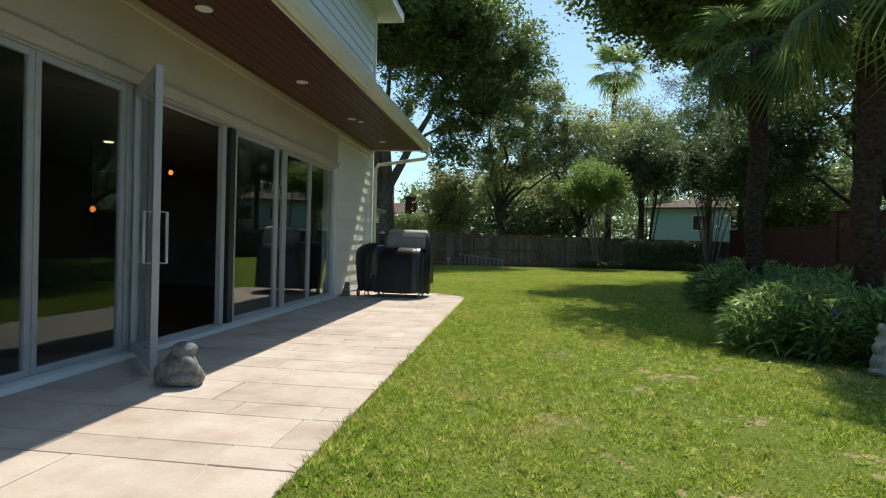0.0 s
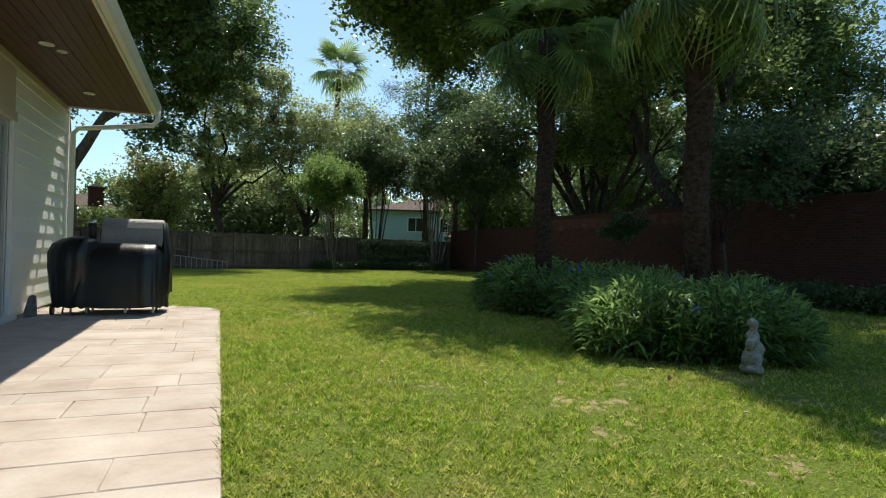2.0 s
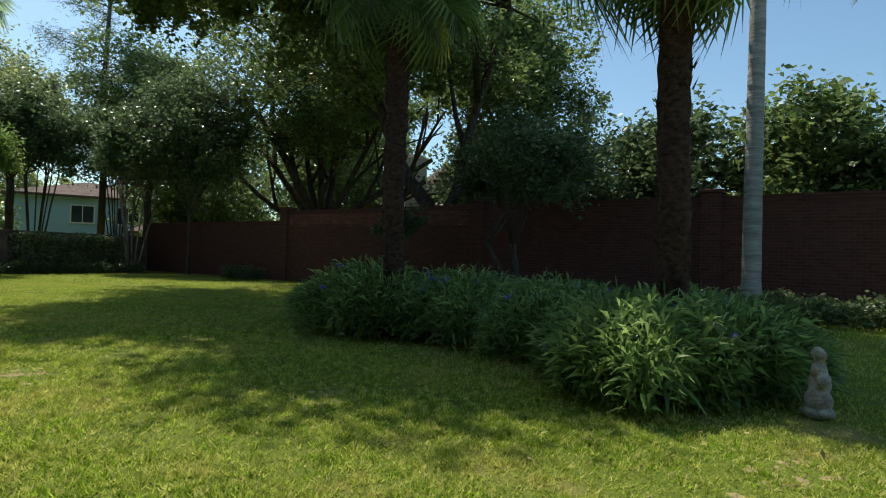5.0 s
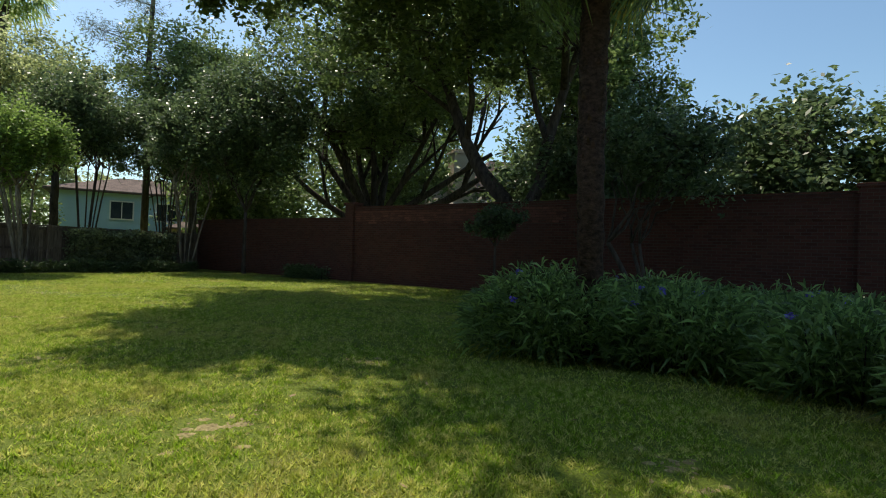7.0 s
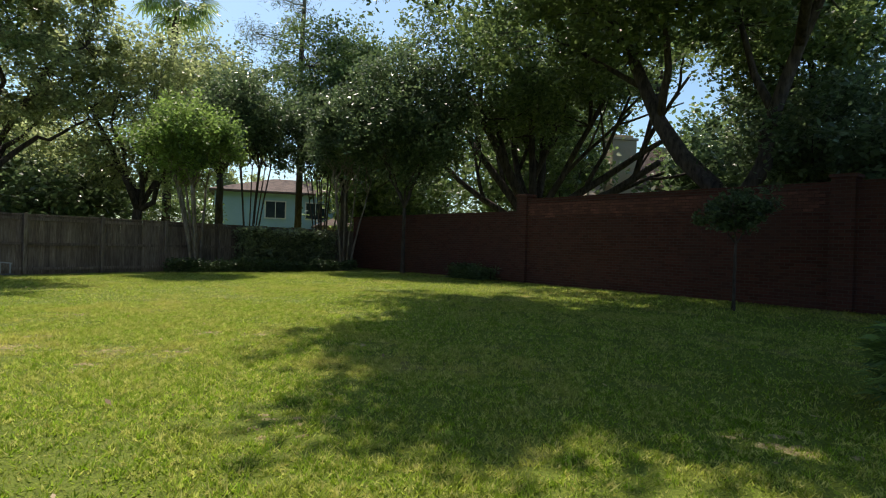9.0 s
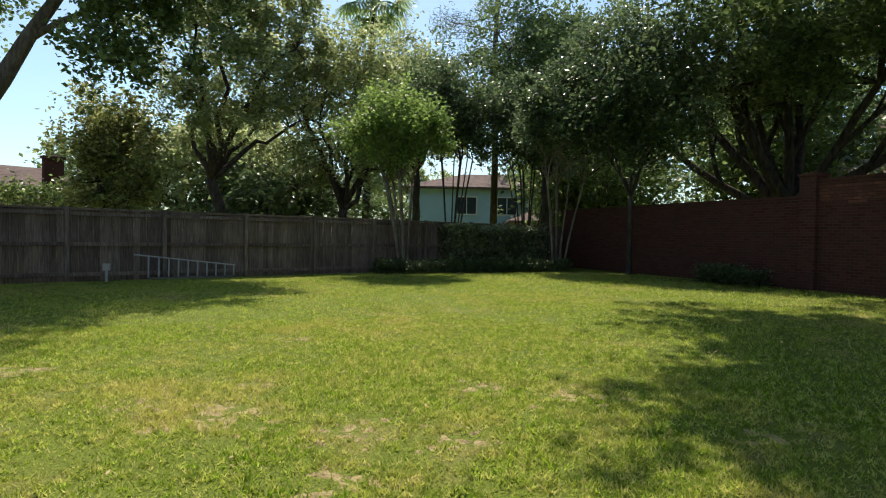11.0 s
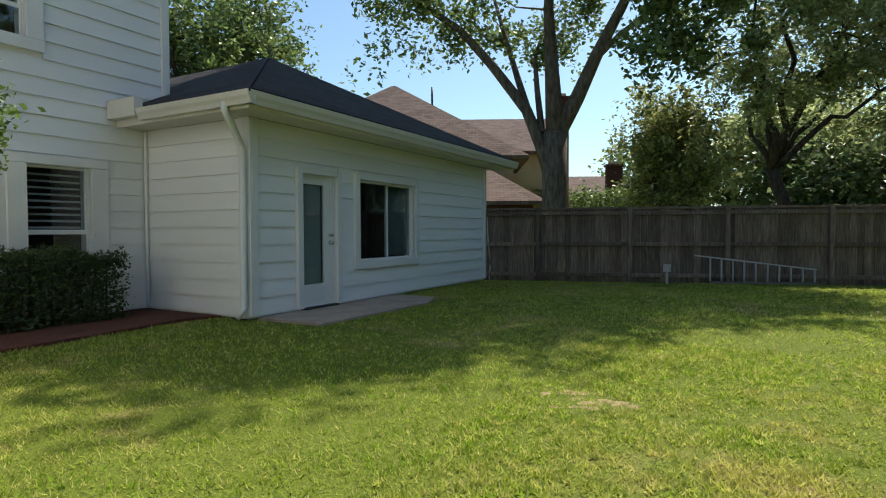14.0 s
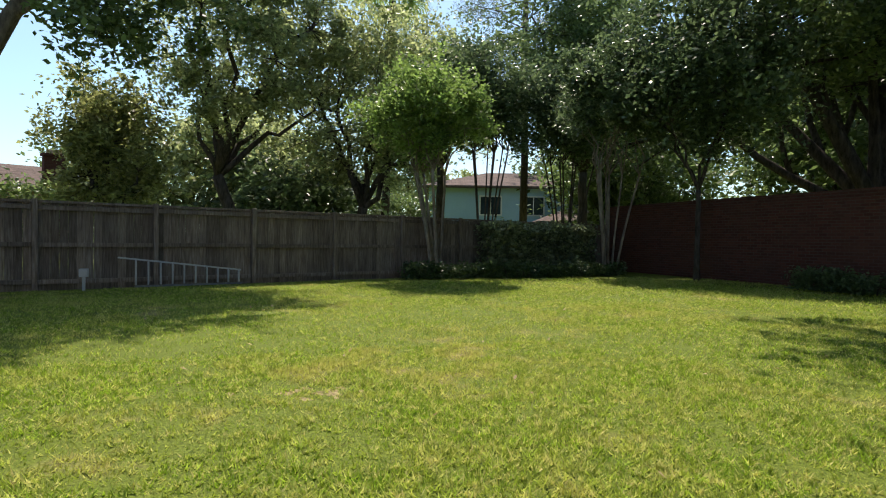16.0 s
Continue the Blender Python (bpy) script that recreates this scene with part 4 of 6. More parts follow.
# ---- plants ----
def tree(name, x, y, label, fork, radius, centre, spread, leaves, size, leaf_mat, bark_mat, seed, limbs=5, clumps=60, clump=0.9, stems=1, aspect=0.55, lean=(0, 0), leaf_label="", shell=0.45, hard=(), paths=(), within=None):
    """A tapered trunk with limbs that reach the clumps of its crown; centre is relative to the base."""
    r = random.Random(seed)
    t = thing(name, label, "tree", at=(x, y, 0), kind="")
    verts, faces = [], []
    cl = []
    while len(cl) < clumps:
        v = Vector([r.uniform(-1, 1) for _ in range(3)])
        if shell < v.length < 1 and v.z > -0.8:
            wob = 0.75 + 0.5 * noise.noise(v * 1.7 + Vector((seed, 0, 0)))
            c = Vector((centre[0] + v.x * spread[0] * wob, centre[1] + v.y * spread[1] * wob, centre[2] + v.z * spread[2] * wob))
            if within is None or within(c + Vector((x, y, 0))):
                cl.append(c)
    cl += [Vector(h) for h in hard]
    tips, mids = [], []
    for path, ra, rb in paths:
        tube_data(path, [ra + (rb - ra) * i / (len(path) - 1) for i in range(len(path))], 10, verts, faces)
        mids += [(Vector(p), rb) for p in path[-2:]]
    for s in range(0 if paths else stems):
        off = Vector((0, 0, 0)) if stems == 1 else Vector((r.uniform(-0.25, 0.25), r.uniform(-0.25, 0.25), 0))
        sl = Vector((lean[0], lean[1], 0)) + (Vector((0, 0, 0)) if stems == 1 else Vector((off.x * 2.6, off.y * 2.6, 0)))
        pts = [off + sl * (k / 6) ** 1.3 + Vector((r.uniform(-1, 1) * radius * 0.25 * k / 6, r.uniform(-1, 1) * radius * 0.25 * k / 6, fork * k / 6)) for k in range(7)]
        rr = radius if stems == 1 else radius * r.uniform(0.7, 1.1)
        tube_data([pts[0] - Vector((0, 0, 0.15))] + pts, [rr * 1.35] + [rr * (1.25 if k == 0 else 1 - 0.25 * k / 6) for k in range(7)], 10 if stems == 1 else 6, verts, faces)
        tips.append((pts[-1], rr * 0.72))
    for tip, rr in tips:
        for k in range(limbs):
            a = 2 * math.pi * (k + r.random() * 0.6) / limbs
            tgt = Vector((centre[0] + spread[0] * 0.5 * math.cos(a), centre[1] + spread[1] * 0.5 * math.sin(a), centre[2] + spread[2] * r.uniform(-0.5, 0.35)))
            n = 6
            pts = []
            for i in range(n + 1):
                f = i / n
                p = tip.lerp(tgt, f) + Vector((0, 0, 0.14 * (tgt - tip).length * math.sin(math.pi * f) * r.uniform(0.2, 0.7)))
                if 0 < i:
                    p += Vector([r.uniform(-1, 1) * 0.05 * (tgt - tip).length for _ in range(3)])
                pts.append(p)
            tube_data(pts, [rr * 0.72 * (1 - 0.72 * i / n) for i in range(n + 1)], 7, verts, faces)
            mids += [(p, rr * 0.72 * (1 - 0.72 * i / n)) for i, p in enumerate(pts) if i >= 2]
    for c in cl:
        p, rr = min(mids, key=lambda q: (q[0] - c).length)
        a = p.lerp(c, 0.5) + Vector([r.uniform(-1, 1) * 0.12 * (c - p).length for _ in range(3)])
        tube_data([p, a, c], [max(0.012, rr * 0.5), max(0.01, rr * 0.3), 0.008], 5, verts, faces)
    raw("trunk", verts, faces, bark_mat, t, smooth=True)
    base = np.array([tuple(c) for c in cl])
    sub = 9
    big = np.array([clump * (0.55 + 0.9 * r.random()) for _ in cl])
    offs = rng.normal(size=(len(cl), sub, 3)) * np.array([0.62, 0.62, 0.42])
    subs = (base[:, None, :] + offs * big[:, None, None]).reshape(-1, 3)
    pick = rng.integers(0, len(subs), leaves)
    pos = subs[pick] + rng.normal(size=(leaves, 3)) * (np.repeat(big, sub)[pick] * 0.26)[:, None]
    pos[:, 2] = np.maximum(pos[:, 2], 0.15)
    np_mesh("crown", leaf_quads(pos, size, aspect), 4, leaf_mat, t, leaf_label)
    return t


def under_sun(p):
    """Where a point's shadow falls on the lawn."""
    return p.x - SUN_DIR.x / SUN_DIR.z * p.z, p.y - SUN_DIR.y / SUN_DIR.z * p.z


def left_shade_fits(p):
    """Whether a left oak clump's shadow falls inside the shade wanted on the lawn."""
    u, v = under_sun(p)
    return v > 18.9 and u < np.interp(v, (18.8, 19.7, 20.7, 21.8, 23.0, 24.6, 27.7, 29.8), (-5.6, -4.9, -4.5, -4.1, -2.9, -2.0, 0.2, -0.6)) - 0.4


def right_edge(v):
    """How far towards the house the live oak's shade reaches."""
    return np.interp(v, (4.2, 5.1, 6.0, 7.9, 8.4, 9.0, 9.6, 10.6, 11.3, 12.4, 12.9, 13.8, 15.6, 16.8, 18.6, 19.5, 21.6, 24.9, 28.4),
                     (3.4, 3.0, 2.8, 2.6, 2.4, 1.5, 1.0, 1.3, 1.2, 1.9, 1.3, -0.1, 0.8, 1.7, 2.3, 3.0, 4.0, 7.2, 7.8))


def right_shade_fits(p):
    """Whether a live oak clump's shadow falls inside the wanted shade and clear of the lit spots."""
    u, v = under_sun(p)
    lit = math.hypot(u - 3.4, v - 7.3) < 1.05 or math.hypot(u - 7.4, v - 8.8) < 0.9 or math.hypot((u - 1.6) / 1.2, v - 12.9) < 1.35
    return v > 4.2 and u > right_edge(v) + 0.75 and not lit


OAK, DARK, OLIVE, CRAPE = M["oakleaf"], M["darkleaf"], M["oliveleaf"], M["crapeleaf"]
def side(d, z, off=0.0):
    """A point of the left oak: d to the side seen from the lawn, off away from it."""
    return (0.948 * d - 0.319 * off, 0.319 * d + 0.948 * off, z)


oak_jit = random.Random(77)
oak_paths = [
    ([side(0, -0.2), side(0.02, 1.5), side(-0.05, 3.2), side(-0.02, 5.0)], 0.62, 0.46),
    ([side(-0.05, 2.7), side(-0.55, 4.4), side(-1.15, 5.9), side(-2.5, 7.7), side(-3.7, 9.0, -0.5), side(-5.4, 10.0, -1.5), side(-7.3, 10.5, -2.5)], 0.30, 0.07),
    ([side(-1.05, 5.7), side(-1.5, 7.2, 0.4), side(-2.0, 8.9, 0.8), side(-2.6, 11.0, 1.0)], 0.17, 0.06),
    ([side(-0.55, 5.0), side(-0.75, 6.8, 0.5), side(-0.85, 8.2, 1.0), side(-0.5, 9.5, 1.5)], 0.15, 0.05),
    ([side(-0.02, 4.8), side(-0.15, 7.0), side(-0.3, 9.5, -0.6), side(-0.2, 12.5, -1.5)], 0.40, 0.10),
    ([side(0.05, 4.9), side(0.8, 6.3), side(1.5, 7.8, -0.4), side(2.3, 9.2, -1.2), side(3.4, 11.4, -2.5), side(5.0, 13.0, -4.0)], 0.34, 0.08),
    ([side(1.4, 7.6, -0.4), side(2.3, 8.3, -1.0), side(3.6, 9.0, -2.0), side(5.2, 9.6, -3.5)], 0.13, 0.05),
]
oak_low = [side(*q) for q in ((-9.5, 11.2, -2.5), (-8.2, 10.4, -2.5), (-7.2, 9.6, -3), (-6.2, 8.7, -2), (-5.6, 9.6, -1), (-2.6, 9.6, 0), (-1.6, 9.2, 1), (-0.9, 8.4, 1.5), (0.6, 9.2, 1), (1.2, 10.2, 1.5),
                                (4.4, 9.8, -3), (5.0, 8.6, -3), (5.6, 9.2, -4), (5.8, 7.4, -3), (3.4, 11, -2), (-4, 11, 0), (-5, 11.6, -1), (2, 11.4, 0), (-3.2, 8.9, 0.5))]
oak_low = [(x + oak_jit.gauss(0, 0.55), y + oak_jit.gauss(0, 0.7), z + oak_jit.gauss(0.25, 0.45)) for x, y, z in oak_low for _ in range(3)]
oak_right = [Vector((oak_jit.uniform(-5.5, 1.9), oak_jit.uniform(32.8, 37.6), oak_jit.uniform(9.6, 15.5))) for _ in range(150)]
oak_low += [(q.x + 8.8, q.y - 38.5, q.z) for q in oak_right if left_shade_fits(q)]
# clumps added high above view to fill the shade by the annex
for _ in range(110):
    z = oak_jit.uniform(14.0, 17.0)
    q = Vector((oak_jit.uniform(-10.0, -4.6) + SUN_DIR.x / SUN_DIR.z * z, oak_jit.uniform(19.9, 24.2) + SUN_DIR.y / SUN_DIR.z * z, z))
    if left_shade_fits(q):
        oak_low.append((q.x + 8.8, q.y - 38.5, q.z))
oak_low += [(4.5 + oak_jit.gauss(0, 0.5), -2.5 + oak_jit.gauss(0, 0.6), oak_jit.uniform(6.2, 9.8)) for _ in range(16)]
tree("oak_tree", -8.8, 38.5, "large oak with grey forked trunk behind the fence", 5.6, 0.50, (2.6, -4.2, 14.0), (6.8, 8.4, 3.2), 150000, 0.225, OAK, M["bark_oak"], 3, 7, 270, 0.85, hard=oak_low, paths=oak_paths, shell=0.2, within=left_shade_fits)
tree("magnolia_tree", -4.65, 38.9, "dense olive-green tree behind the fence", 1.2, 0.2, (0, 0, 3.8), (2.0, 2.0, 3.2), 19000, 0.16, M["magleaf"], M["bark"], 5, 6, 120, 0.55, shell=0.3)
tree("oak_tree", -0.6, 41.5, "spreading oak with dark crooked limbs", 3.4, 0.28, (0.3, 0.3, 9.2), (5.0, 4.4, 6.8), 34000, 0.19, OLIVE, M["bark"], 9, 7, 120, 0.7, shell=0.45, lean=(-0.9, 0))
tree("oak_tree", 4.4, 42.5, "spreading olive-green oak with low limbs", 2.4, 0.28, (0.2, 0, 7.0), (5.4, 4.0, 5.4), 32000, 0.19, OLIVE, M["bark"], 11, 7, 150, 0.75, shell=0.35)
tree("oak_tree", 9.6, 47.0, "tall olive-green oak behind the garden corner", 5.0, 0.26, (0, 0, 9.2), (4.6, 3.6, 4.2), 22000, 0.20, OLIVE, M["bark"], 12, 7, 90, 0.85, shell=0.25)
tree("crape_myrtle", 4.5, 32.5, "multi-stemmed crape myrtle with bright green crown", 2.9, 0.055, (-0.2, 0, 4.5), (2.2, 2.0, 1.45), 21000, 0.12, CRAPE, M["bark_pale"], 13, 4, 80, 0.46, 6, shell=0.1)
tree("crape_myrtle", 10.4, 33.0, "multi-stemmed crape myrtle beside the brick wall", 3.2, 0.05, (0.1, 0, 5.8), (2.3, 2.0, 2.1), 20000, 0.13, DARK, M["bark_pale"], 17, 3, 70, 0.5, 7, shell=0.3)
tree("crape_myrtle", 8.0, 37.5, "thin-stemmed clump of slender trees behind the hedge", 4.4, 0.045, (0, 0, 6.6), (2.8, 2.0, 2.6), 22000, 0.16, DARK, M["bark"], 19, 3, 100, 0.7, 9, shell=0.3)
tree("crape_myrtle", 11.8, 37.8, "thin-stemmed clump of slender trees behind the hedge", 4.2, 0.045, (0, 0, 6.4), (2.8, 2.0, 2.6), 22000, 0.16, DARK, M["bark"], 20, 3, 100, 0.7, 8, shell=0.3)
tree("slender_tree", 11.8, 30.7, "slender dark-leaved tree before the brick wall", 2.6, 0.085, (0.5, 0.6, 6.1), (3.2, 3.2, 3.6), 36000, 0.16, DARK, M["bark"], 23, 6, 170, 0.7, shell=0.25)
def fan_paths(seed, n, fork, radius, reach, turn, low=22):
    """Many limbs fanning out of one low fork, each splitting twice on its way up."""
    r = random.Random(seed)
    c, s_ = math.cos(radians(turn)), math.sin(radians(turn))
    out = [([(0, 0, -0.2), (0.05, 0, fork * 0.5), (0, 0, fork)], radius * 1.2, radius)]

    def grow(p, tilt, depth, length, ra, level):
        pts, q, a = [p], Vector(p), tilt
        for k in range(5):
            step = length / 5
            a += r.uniform(-0.13, 0.13) - 0.035 * (1 if a > 0 else -1)
            q = q + Vector((math.sin(a) * c * step - depth * s_ * step, math.sin(a) * s_ * step + depth * c * step, math.cos(a) * step))
            pts.append(tuple(q))
        out.append((pts, ra, ra * 0.5))
        if level:
            for k in (2, 4):
                grow(pts[k], a + r.choice((-1, 1)) * r.uniform(0.3, 0.65), depth + r.uniform(-0.3, 0.3), length * r.uniform(0.5, 0.75), ra * 0.55, level - 1)
    for k in range(n):
        tilt = radians(-(90 - low) + (180 - 2 * low) * (k + r.uniform(-0.2, 0.2)) / (n - 1))
        grow((0.05 * r.uniform(-1, 1), 0.05 * r.uniform(-1, 1), fork - 0.35 * r.random()), tilt, r.uniform(-0.45, 0.45), reach * r.uniform(0.8, 1.1), radius * r.uniform(0.42, 0.62), 2)
    return out


tree("live_oak", 19.4, 30.8, "large live oak with fanning dark limbs behind the wall", 2.4, 0.36, (-0.6, -0.6, 9.2), (7.6, 7.2, 4.4), 60000, 0.19, OAK, M["bark"], 28, 8, 190, 0.8, shell=0.15, paths=fan_paths(5, 9, 2.5, 0.44, 6.2, -35))
lean_paths = [
    ([(0.2, -0.2, -0.2), (0.1, -0.1, 1.6), (0, 0.1, 3.1), (0, 1.1, 4.1), (0, 1.9, 5.3), (0, 2.5, 6.6), (0.2, 3.2, 7.9), (0.3, 4.3, 10.1)], 0.34, 0.15),
    ([(0, -0.1, 2.3), (0, -0.9, 2.9), (0, -1.3, 3.6), (0.1, -1.35, 4.6), (0.1, -1.7, 5.7), (0, -2.1, 6.7), (-0.2, -2.7, 7.9), (-0.4, -3.6, 9.6)], 0.27, 0.10),
    ([(0, 1.9, 5.3), (-0.4, 1.4, 6.8), (-0.9, 1.3, 8.6), (-1.4, 0.9, 10.2)], 0.14, 0.06),
    ([(0.1, -1.5, 5.0), (0.6, -0.7, 6.4), (0.8, -0.2, 8.0), (0.6, 0.3, 9.8)], 0.13, 0.05),
    ([(0.1, 2.4, 6.4), (0.3, 3.6, 7.2), (0.2, 5.0, 8.2), (0, 6.2, 9.0)], 0.11, 0.05),
    # limbs added above view to carry the clumps that shade the lawn
    ([(0.2, 3.2, 7.9), (-2.2, 3.6, 9.6), (-5.0, 3.0, 10.6), (-8.0, 2.2, 11.0), (-11.0, 1.4, 10.9)], 0.15, 0.05),
    ([(0.0, -2.1, 6.7), (-2.0, -3.2, 9.0), (-4.6, -4.4, 10.4), (-7.5, -5.6, 10.8), (-10.2, -6.4, 10.6)], 0.14, 0.05),
    ([(-5.0, 3.0, 10.6), (-6.6, 0.4, 11.0), (-8.4, -2.2, 11.0), (-10.0, -3.4, 10.8)], 0.09, 0.04),
    ([(-4.6, -4.4, 10.4), (-5.6, -7.0, 10.8), (-7.2, -9.2, 10.8)], 0.09, 0.04),
    ([(0.3, 4.3, 10.1), (-2.0, 7.0, 11.0), (-5.0, 9.0, 11.2), (-7.6, 10.4, 11.0)], 0.10, 0.04),
]
lean_rnd = random.Random(91)
# unseen clumps added along the edge of the lawn's shade
lean_rim = []
for k in range(150):
    v, z = lean_rnd.uniform(4.6, 19.0), lean_rnd.uniform(9.8, 11.4)
    q = Vector((right_edge(v) + lean_rnd.uniform(0.75, 3.0) + SUN_DIR.x / SUN_DIR.z * z, v + SUN_DIR.y / SUN_DIR.z * z, z))
    if right_shade_fits(q):
        lean_rim.append((q.x - 15.5, q.y - 20.0, q.z))
lean_top = lean_rim + [(lean_rnd.gauss(-0.8, 2.0), lean_rnd.gauss(1.8, 3.0), lean_rnd.uniform(7.6, 11.6)) for _ in range(110)]
tree("live_oak", 15.5, 20.0, "leaning twin-trunked live oak whose long limbs overhang the lawn", 4.4, 0.34, (-7.5, -1.2, 10.4), (7.6, 13.0, 2.0), 160000, 0.225, OAK, M["bark"], 31, 7, 360, 0.82, shell=0.0, paths=lean_paths, hard=lean_top, within=right_shade_fits)
tree("live_oak", 21.5, 20.0, "tall live oak rising behind the brick wall", 5.0, 0.30, (0, 0, 9.8), (4.4, 4.0, 5.0), 44000, 0.19, OAK, M["bark"], 38, 7, 190, 0.8, shell=0.2)
tree("live_oak", 30.0, 40.0, "dark live oak further behind the wall", 3.0, 0.4, (0, 0, 8.0), (7.0, 7.0, 6.0), 24000, 0.30, OAK, M["bark"], 33, 7, 110, 1.1, shell=0.25)
tree("live_oak", 15.0, 41.5, "dark leafy oak behind the garden corner", 4.4, 0.26, (0, 0, 9.8), (5.0, 4.2, 5.2), 32000, 0.20, OAK, M["bark"], 35, 7, 150, 0.85, shell=0.2)
tree("live_oak", 18.5, 17.5, "dark leafy oak behind the brick wall", 2.6, 0.26, (0, 0, 4.6), (3.8, 4.0, 2.6), 26000, 0.17, DARK, M["bark"], 36, 7, 100, 0.75, shell=0.45)
tree("ligustrum_tree", 10.8, 13.15, "small open tree with forked trunk before the wall", 1.5, 0.06, (0.1, 0, 3.5), (1.8, 1.7, 1.3), 9000, 0.12, DARK, M["bark"], 37, 4, 70, 0.4, 3, shell=0.2)
tree("standard_shrub", 10.7, 17.2, "small leafy shrub on a thin stem by the wall", 1.35, 0.035, (0, 0, 2.0), (0.8, 0.8, 0.5), 5200, 0.09, M["darkleaf"], M["bark"], 41, 4, 24, 0.18)
tree("crape_shrub", -7.9, 18.2, "leggy green shrub beside the wing window", 0.9, 0.025, (-0.1, 0.75, 2.15), (0.6, 0.85, 0.65), 3500, 0.07, CRAPE, M["bark"], 43, 4, 34, 0.22, 4)
for sx, sy, h, sd in ((16.5, 4.0, 5.7, 1), (16.8, 8.0, 6.1, 2), (16.8, 11.8, 5.8, 3), (16.5, 0.0, 5.4, 4), (17.0, 15.5, 5.0, 5)):
    tree("cherry_laurel", sx, sy, "tall dense dark green shrub rising behind the wall", 1.2, 0.12, (0, 0, h * 0.62), (2.5, 2.7, h * 0.5), 15000, 0.22, DARK if sd % 2 else OAK, M["bark"], 50 + sd, 6, 150, 0.6, aspect=0.5, shell=0.2)
for sx, sy, h, sp, sd, lm in ((-1.5, 51, 9, 5.0, 71, OLIVE), (13.5, 66, 14, 6.0, 72, OLIVE), (20.0, 45, 9, 5.0, 73, OAK), (-9, 62, 8, 5, 74, OAK), (27, 50, 12, 6, 76, OAK),
                              (36, 30, 12, 7, 77, OAK), (30, 8, 7, 5, 78, OAK), (2, 58, 11, 6, 79, OLIVE), (25, 36, 12, 5.5, 80, OAK), (24, 58, 10, 5.5, 81, DARK), (27, 24, 8, 5, 82, DARK), (1.5, 47, 6, 4, 83, DARK)):
    tree("background_tree", sx, sy, "leafy tree beyond the garden boundary", h * 0.12, 0.25, (0, 0, h * 0.52), (sp, sp, h * 0.5), 9500, 0.36, lm, M["bark"], sd, 6, 110, 1.0, shell=0.3)

tree("live_oak", -22.5, 33.5, "dense dark oak rising behind the annex roof", 4.0, 0.35, (0, 0, 8.2), (4.6, 4.6, 4.6), 30000, 0.22, OAK, M["bark"], 75, 7, 170, 0.85, shell=0.2)


def pine(x, y):
    r = random.Random(8)
    t = thing("pine_tree", "tall thin pine with bare trunk and wispy crown", "tree", at=(x, y, 0))
    v, f = [], []
    top = 24.0
    tube_data([(0, 0, -0.1), (0.05, 0, 6), (-0.05, 0.1, 12), (0.1, 0, 18), (0.1, 0, top)], [0.24, 0.2, 0.17, 0.11, 0.03], 9, v, f)
    tufts = []
    for k in range(34):
        z = r.uniform(9.5, top)
        a, L = r.uniform(0, 6.28), r.uniform(1.5, 4.6) * (1.15 - 0.6 * (z - 9.5) / (top - 9.5))
        pts = [Vector((0.05, 0, z))]
        for i in range(4):
            pts.append(pts[-1] + Vector((math.cos(a) * L / 4, math.sin(a) * L / 4, r.uniform(-0.15, 0.25))))
            a += r.uniform(-0.3, 0.3)
        tube_data(pts, [0.05, 0.04, 0.03, 0.02, 0.01], 5, v, f)
        tufts += [p + Vector([r.uniform(-0.4, 0.4) for _ in range(3)]) for p in pts[2:] for _ in range(3)]
    raw("trunk", v, f, M["bark"], t, smooth=True)
    b = np.array([tuple(p) for p in tufts])
    pos = b[rng.integers(0, len(b), 14000)] + rng.normal(size=(14000, 3)) * 0.28
    np_mesh("crown", leaf_quads(pos, 0.34, 0.09), 4, M["pineleaf"], t)


pine(14.4, 46.5)


def fan_frond(length, blades, material, parent, m, droop, seed, name="frond", half=0.022):
    """A palm frond: a bent stalk and a fan of narrow folded blades."""
    r = random.Random(seed)
    vs, fs = [], []
    stalk = [Vector((0, 0, 0)), Vector((length * 0.3, 0, length * 0.10)), Vector((length * 0.55, 0, length * 0.10 - droop * 0.12))]
    tube_data(stalk, [0.018, 0.013, 0.010], 5, vs, fs)
    hub = stalk[-1]
    for k in range(blades):
        a = radians(-115 + 230 * k / (blades - 1))
        L = length * 0.55 * (1 - 0.28 * abs(a) / 2) * r.uniform(0.9, 1.08)
        d = Vector((math.cos(a), math.sin(a), 0.05 - droop * 0.25))
        side = Vector((-math.sin(a), math.cos(a), 0)) * half
        b = len(vs)
        p1, p2 = hub + d * L * 0.55, hub + d * L + Vector((0, 0, -L * (0.18 + 0.5 * droop) * r.uniform(0.7, 1.3)))
        up = Vector((0, 0, 0.012))
        vs += [hub, p1 + side, p1 - side * 0 + up, p1 - side, p2]
        fs += [(b, b + 1, b + 2), (b, b + 2, b + 3), (b + 1, b + 4, b + 2), (b + 2, b + 4, b + 3)]
    ob = raw(name, vs, fs, material, parent)
    ob.matrix_basis = m
    return ob


